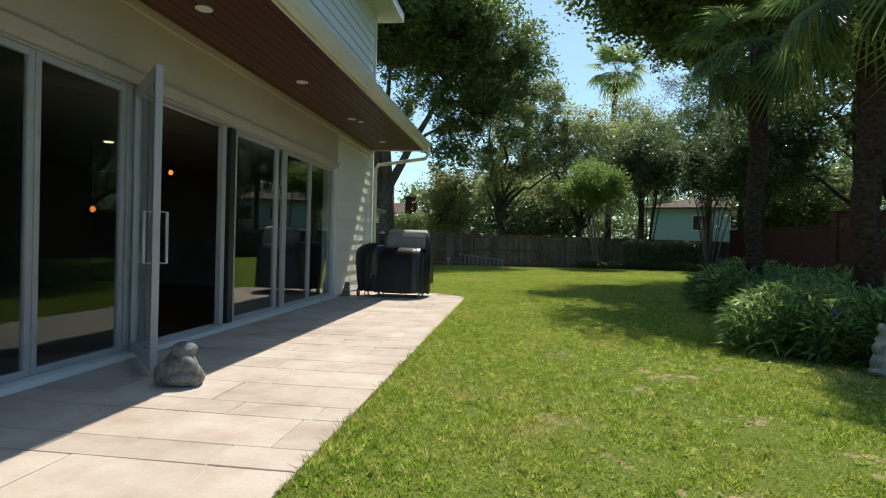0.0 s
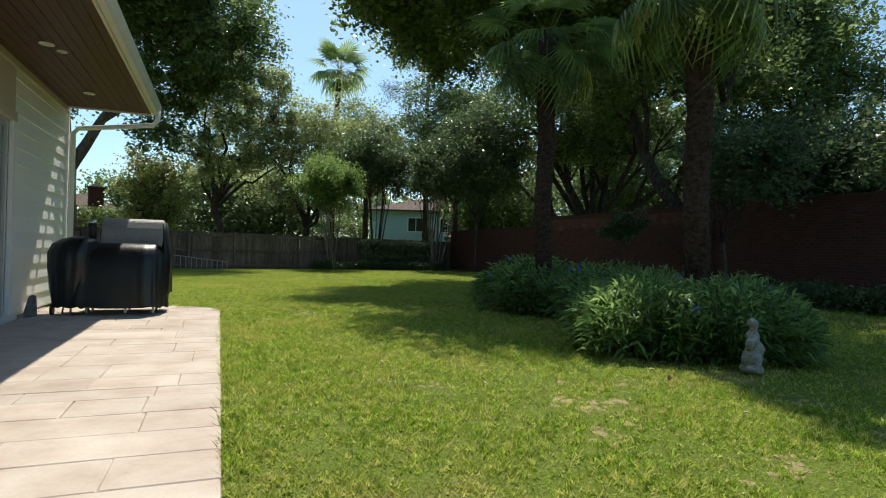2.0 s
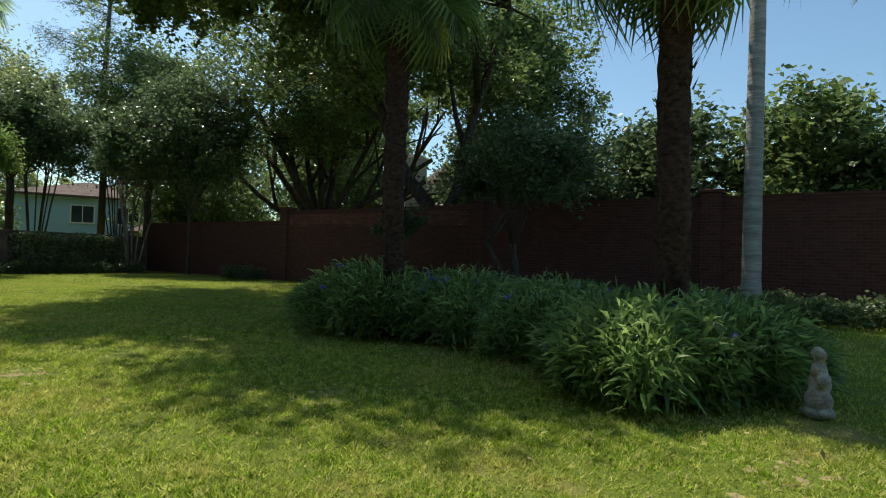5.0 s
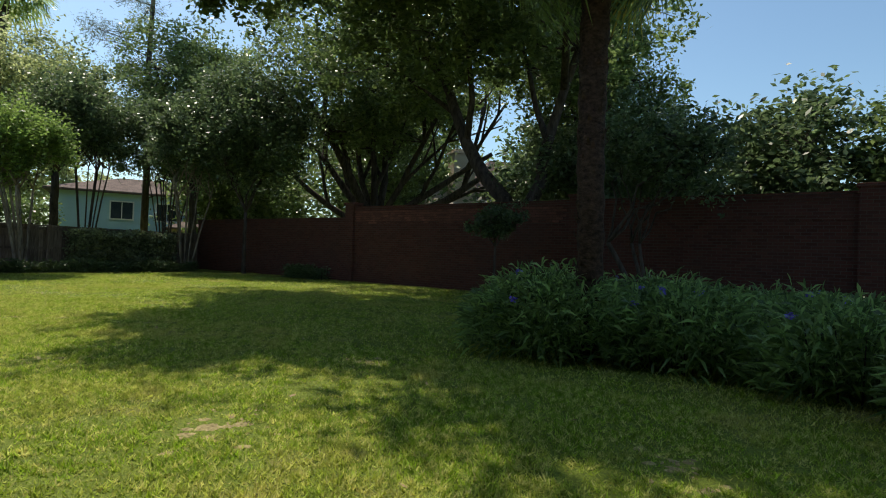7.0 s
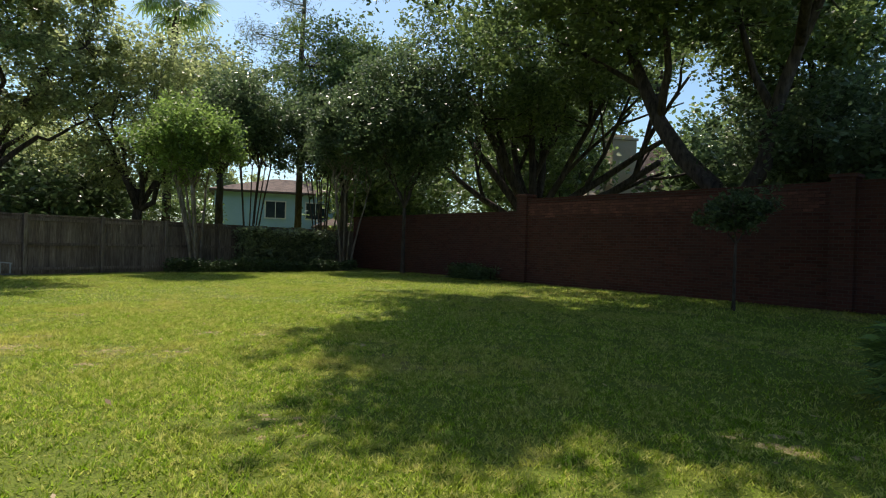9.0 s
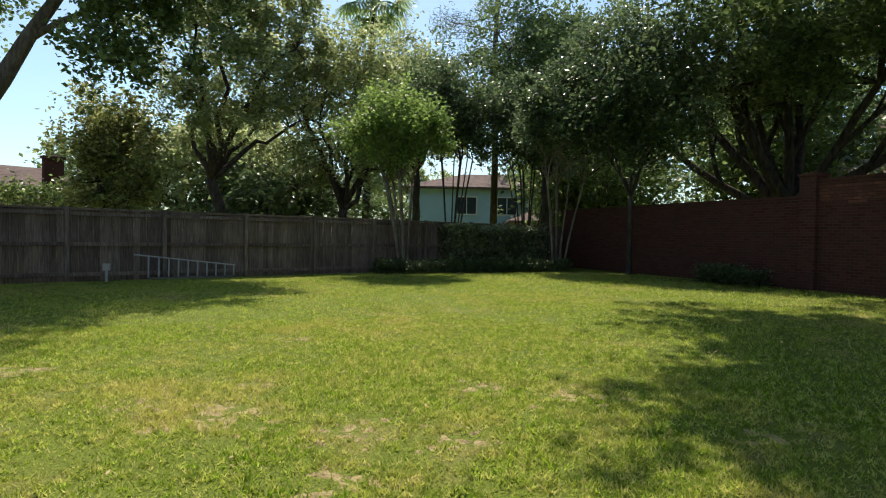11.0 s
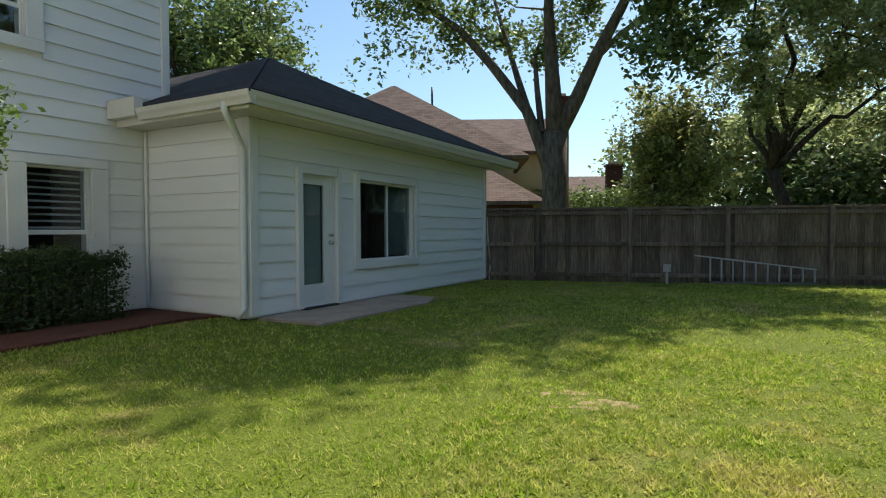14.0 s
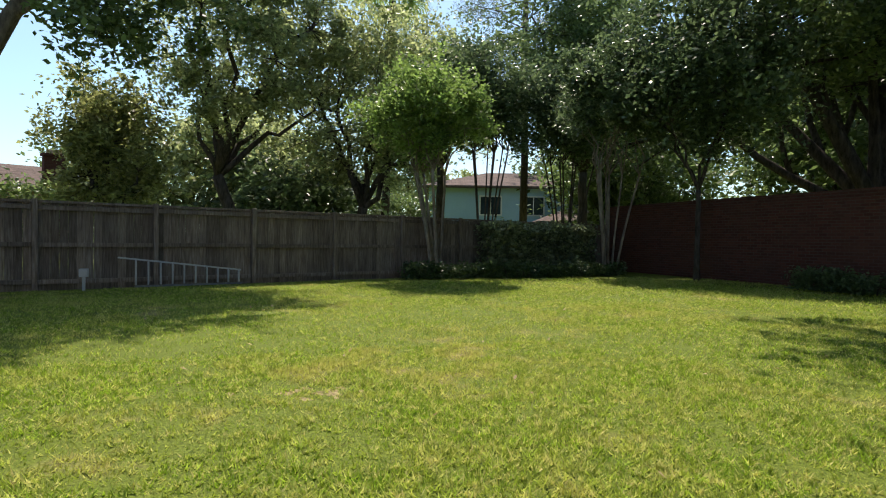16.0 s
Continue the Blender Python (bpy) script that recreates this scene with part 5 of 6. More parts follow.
def windmill_palm(x, y, height, label, seed, yellow=0):
    r = random.Random(seed)
    t = thing("windmill_palm", label, "palm tree", at=(x, y, 0))
    n = 26
    pts = [(0.04 * math.sin(k * 0.5), 0.03 * math.cos(k * 0.4), height * k / n) for k in range(n + 1)]
    rad = [0.132 + 0.018 * (k % 2) + 0.03 * (k / n) + (0.05 if k == 0 else 0) for k in range(n + 1)]
    tube("trunk", pts, rad, M["bark_palm"], t, "", 12)
    vs, fs = [], []
    for k in range(170):
        z, a = height * r.uniform(0.06, 1.0), r.uniform(0, 6.28)
        c, s = math.cos(a), math.sin(a)
        R = 0.137 + 0.03 * z / height
        b = len(vs)
        w = 0.03
        vs += [(c * R - s * w, s * R + c * w, z), (c * R + s * w, s * R - c * w, z), (c * (R + 0.06), s * (R + 0.06), z + r.uniform(0.06, 0.14))]
        fs.append((b, b + 1, b + 2))
    tagged(raw("leaf_base", vs, fs, M["bark_palm"], t, "ragged brown leaf bases"), kind="stuff")
    for k in range(30):
        tilt = r.uniform(-35, 65) if k > 8 else r.uniform(35, 75)
        m = pose(0, 0, height - 0.05 + 0.15 * r.random(), 0, 0, 137.5 * k + r.uniform(-12, 12)) @ pose(0.1, 0, 0, 0, tilt, 0)
        dry = k < yellow
        fan_frond(r.uniform(1.15, 1.55), 26, M["dryleaf"] if dry else M["palmleaf"], t, m, max(0.0, tilt / 70), seed * 100 + k)
    return t


windmill_palm(4.31, 7.85, 4.65, "shaggy-trunked windmill palm in the flower bed", 5, 2)
windmill_palm(4.48, 11.68, 5.1, "shaggy-trunked windmill palm in the flower bed", 6, 1)


def feather_palm(name, x, y, height, radius, crown, label, trunk_mat, seed, n=16, fan=False):
    r = random.Random(seed)
    t = thing(name, label, "palm tree", at=(x, y, 0))
    k = 22
    rad = [radius * (1.5 - 0.5 * min(1, i / 2)) * (1 - 0.25 * i / k) * (1.03 if i % 2 else 1.0) for i in range(k + 1)]
    tube("trunk", [(0.02 * height * (i / k) ** 2, 0, height * i / k - (0.1 if i == 0 else 0)) for i in range(k + 1)], rad, trunk_mat, t, "", 16)
    for j in range(n):
        tilt = r.uniform(-60, 45)
        m = pose(0.02 * height, 0, height, 0, 0, 137.5 * j) @ pose(0, 0, 0, 0, tilt, 0)
        if fan:
            fan_frond(crown, 18, M["palmleaf"], t, m, max(0.0, tilt / 60), seed * 31 + j, half=0.075)
        else:
            vs, fs = [], []
            rib = [Vector((crown * i / 9, 0, 0.25 * crown * math.sin(2.2 * i / 9) - 0.35 * crown * (i / 9) ** 2)) for i in range(10)]
            tube_data(rib, [0.03 * (1 - i / 11) for i in range(10)], 5, vs, fs)
            for i in range(60):
                q = i / 60 * 8.99
                p = rib[int(q)].lerp(rib[int(q) + 1], q % 1)
                for sgn in (-1, 1):
                    L = 0.5 * math.sin(0.3 + 2.6 * i / 60) + 0.1
                    b = len(vs)
                    vs += [p, p + Vector((0.025, 0.02 * sgn, 0)), p + Vector((0.3 * L, sgn * L, -0.35 * L))]
                    fs.append((b, b + 1, b + 2))
            ob = raw("frond", vs, fs, M["palmleaf"], t)
            ob.matrix_basis = m
    return t


feather_palm("royal_palm", 11.9, 8.42, 9.0, 0.19, 3.0, "tall palm with smooth pale grey trunk by the wall", M["bark_white"], 3)
feather_palm("fan_palm", 7.9, 52.4, 16.6, 0.28, 2.9, "tall fan palm far beyond the fence", M["bark"], 4, 34, True)


# strap-leaved bed
def strap_clump(x, y, rx, ry, h, blades, seed, label):
    """Mound of upright strap leaves with a ragged top."""
    t = thing("flower_bush", label, "bush", "flower bed bushes", (x, y, 0))
    a = rng.uniform(0, 2 * np.pi, blades)
    rad = np.sqrt(rng.random(blades))
    lump = 1 + 0.14 * np.sin(3 * a + seed) + 0.08 * np.sin(7 * a + 2 * seed)
    px, py = rx * rad * lump * np.cos(a), ry * rad * lump * np.sin(a)
    top = h * (1 - 0.45 * rad ** 3) * rng.uniform(0.72, 1.08, blades)
    pz = top * rng.random(blades) ** 0.6
    c = np.stack([px, py, np.maximum(pz, 0.06)], 1)
    d = np.stack([np.cos(a) * rad * 0.9, np.sin(a) * rad * 0.9, np.full(blades, 0.55)], 1) + rng.normal(size=(blades, 3)) * 0.55
    d /= np.linalg.norm(d, axis=1)[:, None]
    s = np.cross(d, rng.normal(size=(blades, 3)))
    s /= np.linalg.norm(s, axis=1)[:, None]
    L = rng.uniform(0.13, 0.25, blades)[:, None]
    w = rng.uniform(0.010, 0.019, blades)[:, None]
    tip = c + d * L + np.array([0, 0, -0.05]) * (L / 0.2)
    mid = c + d * L * 0.5
    q = np.stack([c, mid + s * w, tip, mid - s * w], 1).reshape(-1, 3)
    tagged(np_mesh("foliage", q, 4, M["bedleaf"], t), kind="stuff")
    v, f = [], []
    r = random.Random(seed)
    for k in range(36):
        aa, rr = r.uniform(0, 6.28), math.sqrt(r.random()) * 0.85
        tube_data([(rx * rr * math.cos(aa) * 0.8, ry * rr * math.sin(aa) * 0.8, -0.02), (rx * rr * math.cos(aa), ry * rr * math.sin(aa), h * 0.85 * (1 - 0.4 * rr ** 3))], [0.008, 0.004], 4, v, f)
    raw("stem", v, f, M["bark"], t)
    for k in range(4):
        aa, rr = r.uniform(0, 6.28), r.uniform(0.4, 0.95)
        hub = np.array([rx * rr * math.cos(aa), ry * rr * math.sin(aa), h * (1.03 - 0.42 * rr ** 3)])
        tagged(np_mesh("flower", leaf_quads(hub + rng.normal(size=(22, 3)) * 0.016, 0.038, 0.8), 4, M["flower"], t), "violet-blue flower with loose petals", kind="stuff")
    return t


LB = "strap-leaved green bush with violet flowers in the bed"
for i, (x, y, rx, ry, h, nb) in enumerate(((4.6, 12.15, 1.0, 0.95, 0.98, 10000), (5.5, 11.2, 1.1, 1.0, 0.92, 8000), (5.6, 9.9, 1.1, 1.0, 0.84, 8000), (3.75, 7.95, 0.95, 0.85, 0.80, 10000),
                                            (4.35, 7.4, 0.85, 0.7, 0.78, 10000), (5.0, 7.9, 0.62, 0.8, 0.82, 7000), (4.8, 9.2, 0.9, 0.9, 0.82, 7000), (4.9, 10.6, 0.8, 0.9, 0.82, 6000))):
    strap_clump(x, y, rx, ry, h, nb, i + 1, LB)


def leaf_block(name, poly, h, n, size, material, label, category="hedge", jitter=0.06, twigs=True):
    """A clipped hedge: leaves over and inside the sides of a block."""
    t = thing(name, label, category)
    (x0, y0), (x1, y1), width = poly
    d = Vector((x1 - x0, y1 - y0))
    L = d.length
    d.normalize()
    nrm = Vector((-d.y, d.x))
    u, v, z = rng.random(n) * L, (rng.random(n) - 0.5) * width, rng.random(n) * h
    side = rng.integers(0, 4, n)
    v = np.where(side == 0, width / 2, np.where(side == 1, -width / 2, v))
    z = np.where(side == 2, h, z)
    sink = np.abs(rng.normal(size=n)) * jitter * 2
    v = np.where(side == 0, v - sink, np.where(side == 1, v + sink, v))
    wave = 0.05 * np.sin(u * 3.1) + 0.04 * np.sin(u * 7.7 + 1)
    z = np.where(side == 2, z - sink + wave, z * (1 + wave / h))
    pos = np.stack([x0 + d.x * u + nrm.x * v, y0 + d.y * u + nrm.y * v, np.maximum(z, 0.05)], 1) + rng.normal(size=(n, 3)) * jitter
    pos[:, 2] = np.maximum(pos[:, 2], 0.04)
    np_mesh("foliage", leaf_quads(pos, size, 0.55), 4, material, t)
    vs, fs = [], []
    r = random.Random(int(abs(x0) * 10) + n)
    for k in range(int(L * 5)):
        p = Vector((x0, y0)) + d * (L * (k + 0.5) / (L * 5)) + nrm * r.uniform(-0.3, 0.3) * width
        tube_data([(p.x, p.y, -0.05), (p.x + r.uniform(-0.1, 0.1), p.y + r.uniform(-0.1, 0.1), h * 0.85)], [0.018, 0.008], 5, vs, fs)
    tagged(raw("stem", vs, fs, M["bark"], t), kind="stuff")
    return t


leaf_block("hedge", ((6.1, 32.9), (10.2, 33.9), 0.8), 1.5, 17000, 0.125, M["hedge_gloss"], "clipped glossy-leaved hedge in the garden corner")
leaf_block("low_shrub", ((3.4, 32.0), (6.2, 32.4), 0.6), 0.35, 4000, 0.09, M["hedgeleaf"], "low dark shrubs at the foot of the hedge", "shrub")
leaf_block("low_shrub", ((6.4, 32.2), (10.8, 32.9), 0.5), 0.35, 5500, 0.09, M["hedgeleaf"], "low dark shrubs at the foot of the hedge", "shrub")
leaf_block("low_shrub", ((11.9, 27.6), (12.0, 25.8), 0.7), 0.42, 3500, 0.09, M["darkleaf"], "low dark shrubs along the brick wall", "shrub")
leaf_block("low_shrub", ((12.3, 14.6), (12.3, 3.0), 1.2), 0.5, 14000, 0.11, M["darkleaf"], "low dark shrubs along the brick wall", "shrub")
leaf_block("background_shrubs", ((-15, 49), (4.5, 52), 1.6), 3.4, 15000, 0.23, M["oakleaf"], "tall leafy shrubs beyond the wooden fence", "shrub", jitter=0.25)
leaf_block("background_shrubs", ((5.5, 52), (11.8, 55), 1.6), 3.6, 7000, 0.23, M["oakleaf"], "tall leafy shrubs beyond the wooden fence", "shrub", jitter=0.25)
leaf_block("background_shrubs", ((17, 46), (34, 33), 1.6), 3.6, 14000, 0.24, M["oakleaf"], "tall leafy shrubs beyond the brick wall", "shrub", jitter=0.25)
leaf_block("boxwood_hedge", ((-9.2, 15.6), (-9.2, 21.3), 0.56), 0.88, 40000, 0.048, M["hedgeleaf"], "clipped dark green hedge under the wing window", jitter=0.035)


# ---- neighbouring houses ----
def hip_roof(parent, x0, x1, y0, y1, z0, z1, ridge, material, name="roof"):
    """A hipped roof over a rectangle; ridge gives the ends (x, x, y) of its top line."""
    ra, rb, ry = ridge
    v = [(x0, y0, z0), (x1, y0, z0), (x1, y1, z0), (x0, y1, z0), (ra, ry, z1), (rb, ry, z1)]
    v += [(a, b, c - 0.15) for a, b, c in v[:4]]
    f = [(0, 1, 5, 4), (1, 2, 5), (2, 3, 4, 5), (3, 0, 4), (0, 6, 7, 1), (1, 7, 8, 2), (2, 8, 9, 3), (3, 9, 6, 0), (9, 8, 7, 6)]
    return raw(name, v, f, material, parent)


def house_window(parent, x0, x1, y, z0, z1):
    w = part("window", box((x0, y - 0.04, z0), (x1, y + 0.02, z1)), M["farglass"], parent)
    for a, b in (((x0 - 0.1, y - 0.07, z0 - 0.1), (x0, y - 0.005, z1 + 0.1)), ((x1, y - 0.07, z0 - 0.1), (x1 + 0.1, y - 0.005, z1 + 0.1)), ((x0, y - 0.07, z1), (x1, y - 0.005, z1 + 0.1)),
                 ((x0, y - 0.09, z0 - 0.1), (x1, y - 0.005, z0)), (((x0 + x1) / 2 - 0.03, y - 0.06, z0), ((x0 + x1) / 2 + 0.03, y - 0.042, z1))):
        part("frame", box(a, b), M["trim"], w)


def chimney(parent, x0, x1, y0, y1, z0, z1, material):
    c = part("chimney", box((x0, y0, z0), (x1, y1, z1 - 0.25), 0.02), material, parent)
    part("cap", box((x0 - 0.08, y0 - 0.08, z1 - 0.249), (x1 + 0.08, y1 + 0.08, z1 - 0.1), 0.02), material, c)
    part("flue", box((x0 + 0.15, y0 + 0.15, z1 - 0.099), (x1 - 0.15, y1 - 0.15, z1 + 0.1), 0.02), M["tan"], c)


h = thing("house", "tan neighbouring house with steep brown shingle roofs", "house", at=(-16.5, 42.9, 0), rz=27)
part("wall", box((-10, 4, 0), (6.6, 12, 5.8)), M["tan"], h)
hip_roof(h, -10.4, 7.0, 3.6, 12.4, 5.81, 8.5, (-10.4, 7.0, 8.0), M["roof_brown"])
part("wall", box((-9.5, -2.5, 0), (3.6, 3.99, 4.6)), M["tan"], h)
hip_roof(h, -10, 4.3, -3, 9, 4.7, 9.5, (-2.9, -2.7, 3), M["roof_brown"])
part("wall", box((-1, -5.5, 0), (4.2, -2.51, 2.4)), M["brick"], h)
hip_roof(h, -1.4, 4.7, -6, -2.4, 2.41, 4.05, (0.5, 2.4, -3.2), M["roof_brown"])
chimney(h, 6.7, 7.7, 6.0, 7.0, 0, 9.6, M["brick"])
tube("vent_pipe", [(-0.6, 3, 8.0), (-0.6, 3, 9.4)], 0.06, M["rubber"], h)

h = thing("house", "low tan house with grey roof and brick chimney", "house", at=(-20.4, 49.9, 0), rz=27)
part("wall", box((6.5, 0, 0), (13.0, 6, 3.6)), M["tan"], h)
hip_roof(h, 6.2, 13.4, -0.4, 6.4, 3.61, 5.0, (7.6, 11.6, 3), M["roof_brown"])
chimney(h, 10.6, 11.6, -0.9, -0.42, 0, 5.5, M["brick"])

h = thing("house", "pale blue sided house behind the garden corner", "house", at=(17.0, 57.0, 0.1), rz=-21)
part("wall", box((-4.5, 0, 0), (13, 7, 5.0)), M["blue"], h)
hip_roof(h, -5, 13.5, -0.5, 7.5, 5.01, 6.4, (0, 10.5, 3.5), M["roof_brown"])
for x in (-0.6, 2.6, 6.2, 9.4):
    house_window(h, x, x + 1.5, -0.005, 2.9, 4.2)
part("porch", box((3.4, -4, 0), (8.6, -0.1, 2.3)), M["beige"], h)
hip_roof(h, 3.0, 9.0, -4.4, -0.05, 2.31, 3.3, (5.4, 6.6, -2.0), M["roof_brown"], "porch_roof")

h = thing("house", "beige house with broad chimney behind the brick wall", "house", at=(12.8, 40.8, 0), rz=-27)
part("wall", box((16.5, 0, 0), (32, 9, 4.3)), M["beige"], h)
hip_roof(h, 15.8, 32.5, -0.7, 9.7, 4.31, 5.9, (18, 30, 4.0), M["beige"], "lower_roof")
part("wall", box((20.0, 2.2, 4.4), (31, 8, 5.4)), M["beige"], h)
hip_roof(h, 19.4, 31.6, 1.6, 8.6, 5.41, 8.6, (23.0, 27.5, 5), M["roof_brown"], "upper_roof")
chimney(h, 17.7, 19.3, 0.2, 1.3, 0, 8.2, M["beige"])


# ---- grills under their covers ----
def draped(rings, material, name, parent, seed, wob=0.02, label=""):
    """A cloth cover lofted over rings (cx, cy, half x, half y, z, roundness), with folds that deepen towards the hem."""
    n = 64
    vs, fs = [], []
    top = rings[-1][4]
    for cx, cy, hx, hy, z, e in rings:
        for k in range(n):
            a = 2 * math.pi * k / n
            c, s_ = math.cos(a), math.sin(a)
            px = cx + hx * math.copysign(abs(c) ** e, c)
            py = cy + hy * math.copysign(abs(s_) ** e, s_)
            fold = wob * (1.4 - z / top) * (0.6 * math.sin(7 * a + seed + 2.2 * z) + 0.35 * math.sin(17 * a + 2 * seed - 3.0 * z)) + 1.6 * wob * noise.noise(Vector((px * 4, py * 4, z * 4 + seed)))
            vs.append((px + fold * c, py + fold * s_, z + (0.012 * math.sin(9 * a) if z < 0.3 else 0)))
    for j in range(len(rings) - 1):
        fs += [(j * n + k, j * n + (k + 1) % n, (j + 1) * n + (k + 1) % n, (j + 1) * n + k) for k in range(n)]
    fs.append(tuple(range((len(rings) - 1) * n, len(rings) * n)))
    return raw(name, vs, fs, material, parent, label, True)


g = thing("covered_grill", "large gas grill under black vinyl cover with faded hood", "grill")
gx, gy = -2.42, 12.75
draped([(gx, gy, 0.72, 0.40, 0.10, 0.35), (gx, gy, 0.71, 0.39, 0.45, 0.35), (gx, gy, 0.69, 0.38, 0.86, 0.35), (gx, gy, 0.67, 0.37, 0.98, 0.4), (gx + 0.02, gy + 0.05, 0.55, 0.28, 1.08, 0.5), (gx + 0.05, gy + 0.1, 0.48, 0.22, 1.12, 0.5)],
       M["black"], "cover", g, 2.0, 0.025)
bm = bmesh.new()
prof = [(-0.27, 1.10), (-0.27, 1.20), (-0.24, 1.36), (-0.15, 1.48), (0.0, 1.53), (0.14, 1.50), (0.22, 1.40), (0.25, 1.10)]
lo = [bm.verts.new((gx - 0.38, gy + 0.12 + a, b)) for a, b in prof]
hi = [bm.verts.new((gx + 0.62, gy + 0.12 + a, b)) for a, b in prof]
for i in range(len(prof)):
    j = (i + 1) % len(prof)
    bm.faces.new((lo[i], lo[j], hi[j], hi[i]))
bm.faces.new(lo[::-1])
bm.faces.new(hi)
bmesh.ops.bevel(bm, geom=list(bm.edges), offset=0.015, segments=2, affect="EDGES")
part("hood", bm, M["grey"], g, "sun-faded grey hood cover")
draped([(gx + 0.66, gy + 0.1, 0.07, 0.36, 0.3, 0.5), (gx + 0.67, gy + 0.1, 0.06, 0.34, 0.9, 0.5), (gx + 0.64, gy + 0.12, 0.05, 0.28, 1.25, 0.5), (gx + 0.62, gy + 0.12, 0.03, 0.2, 1.47, 0.6)], M["black"], "side_flap", g, 4.0, 0.02)
for x in (gx - 0.55, gx + 0.05, gx + 0.5):
    for y in (gy - 0.26, gy + 0.26):
        part("leg", box((x - 0.02, y - 0.02, 0.0), (x + 0.02, y + 0.02, 0.16)), M["metal"], g)
draped([(gx - 0.10, gy - 0.34, 0.70, 0.30, 0.14, 0.30), (gx - 0.10, gy - 0.34, 0.68, 0.29, 0.45, 0.30), (gx - 0.09, gy - 0.32, 0.66, 0.28, 0.80, 0.34), (gx - 0.06, gy - 0.28, 0.62, 0.25, 1.00, 0.40), (gx - 0.02, gy - 0.22, 0.56, 0.19, 1.09, 0.5), (gx + 0.02, gy - 0.16, 0.50, 0.12, 1.12, 0.6)], M["black"], "front_drape", g, 9.0, 0.014)
part("lower_shelf", box((gx - 0.58, gy - 0.28, 0.12), (gx + 0.58, gy + 0.28, 0.15), 0.008), M["rubber"], g)
k = thing("kettle_grill", "round kettle grill under black vinyl cover", "grill")
kx, ky = -3.15, 12.45
draped([(kx, ky, 0.30, 0.30, 0.13, 0.9), (kx, ky, 0.34, 0.34, 0.4, 0.9), (kx, ky, 0.38, 0.38, 0.75, 0.95), (kx, ky, 0.40, 0.38, 0.95, 1), (kx + 0.02, ky, 0.36, 0.33, 1.08, 1), (kx + 0.05, ky, 0.24, 0.22, 1.17, 1), (kx + 0.08, ky, 0.07, 0.06, 1.21, 1)],
       M["black"], "cover", k, 7.0, 0.02)
tube("vent", [(kx + 0.22, ky + 0.1, 1.18), (kx + 0.22, ky + 0.1, 1.42)], [0.07, 0.07], M["rubber"], k)
tube("vent_cap", [(kx + 0.22, ky + 0.1, 1.421), (kx + 0.22, ky + 0.1, 1.45), (kx + 0.22, ky + 0.1, 1.48)], [0.09, 0.08, 0.03], M["metal"], k, "small silver cap")
for a in (0.5, 2.6, 4.7):
    tube("leg", [(kx + 0.24 * math.cos(a), ky + 0.24 * math.sin(a), 0.0), (kx + 0.18 * math.cos(a), ky + 0.18 * math.sin(a), 0.3)], 0.016, M["metal"], k)
w_ = bmesh.new()
bmesh.ops.create_cone(w_, cap_ends=True, segments=20, radius1=0.09, radius2=0.09, depth=0.04, matrix=Matrix.Translation((kx - 0.30, ky - 0.1, 0.09)) @ Matrix.Rotation(radians(90), 4, "Y"))
part("wheel", w_, M["rubber"], k)
for ob in (g, k):
    ob.matrix_world = Matrix.Translation((-2.56, 12.6, 0)) @ Matrix.Diagonal((0.86, 0.92, 0.965, 1)) @ Matrix.Translation((2.56, -12.6, 0)) @ ob.matrix_world


# ---- stone figures ----
def lumps(name, label, at, balls, seed, material, category="figure"):
    """One solid of rounded stone lumps (x, y, z, rx, ry, rz)."""
    bm = bmesh.new()
    for x, y, z, a, b, c in balls:
        r = bmesh.ops.create_icosphere(bm, subdivisions=3, radius=1.0, matrix=Matrix.Translation((x, y, z)) @ Matrix.Diagonal((a, b, c, 1)))
        for v in r["verts"]:
            n = noise.noise(Vector(v.co) * 14 + Vector((seed, 0, 0)))
            v.co += (v.co - Vector((x, y, z))).normalized() * n * 0.018
            v.co.z = max(v.co.z, 0)
    ob = part(name, bm, material, None, "", True)
    ob.matrix_world = pose(*at)
    rm = ob.modifiers.new("skin", "REMESH")
    rm.mode, rm.voxel_size, rm.use_smooth_shade = "VOXEL", 0.010, True
    return tagged(ob, label, category)


lumps("stone_frog", "weathered blue-grey stone animal figure on the patio", (-2.62, 4.62, -0.004), [(0, 0, 0.07, 0.19, 0.17, 0.09), (-0.02, 0, 0.16, 0.14, 0.13, 0.12), (0.03, -0.02, 0.29, 0.10, 0.09, 0.075), (0.10, -0.08, 0.19, 0.075, 0.07, 0.07), (0.13, -0.05, 0.09, 0.08, 0.08, 0.09),
      (-0.10, -0.09, 0.10, 0.08, 0.07, 0.10), (0.0, -0.10, 0.17, 0.07, 0.05, 0.06)], 3, M["stone"])
lumps("stone_statue", "small weathered stone garden statue at the bed's edge", (3.8, 6.6, -0.02), [(0, 0, 0.05, 0.11, 0.11, 0.06), (0, 0, 0.14, 0.10, 0.095, 0.10), (0.02, 0, 0.25, 0.085, 0.08, 0.10), (-0.05, -0.03, 0.30, 0.05, 0.05, 0.055), (0.06, -0.03, 0.24, 0.05, 0.05, 0.06), (0.0, 0, 0.36, 0.06, 0.055, 0.07), (0, 0, 0.49, 0.052, 0.052, 0.058), (0, 0, 0.43, 0.035, 0.035, 0.04)], 8, M["lit_stone"])

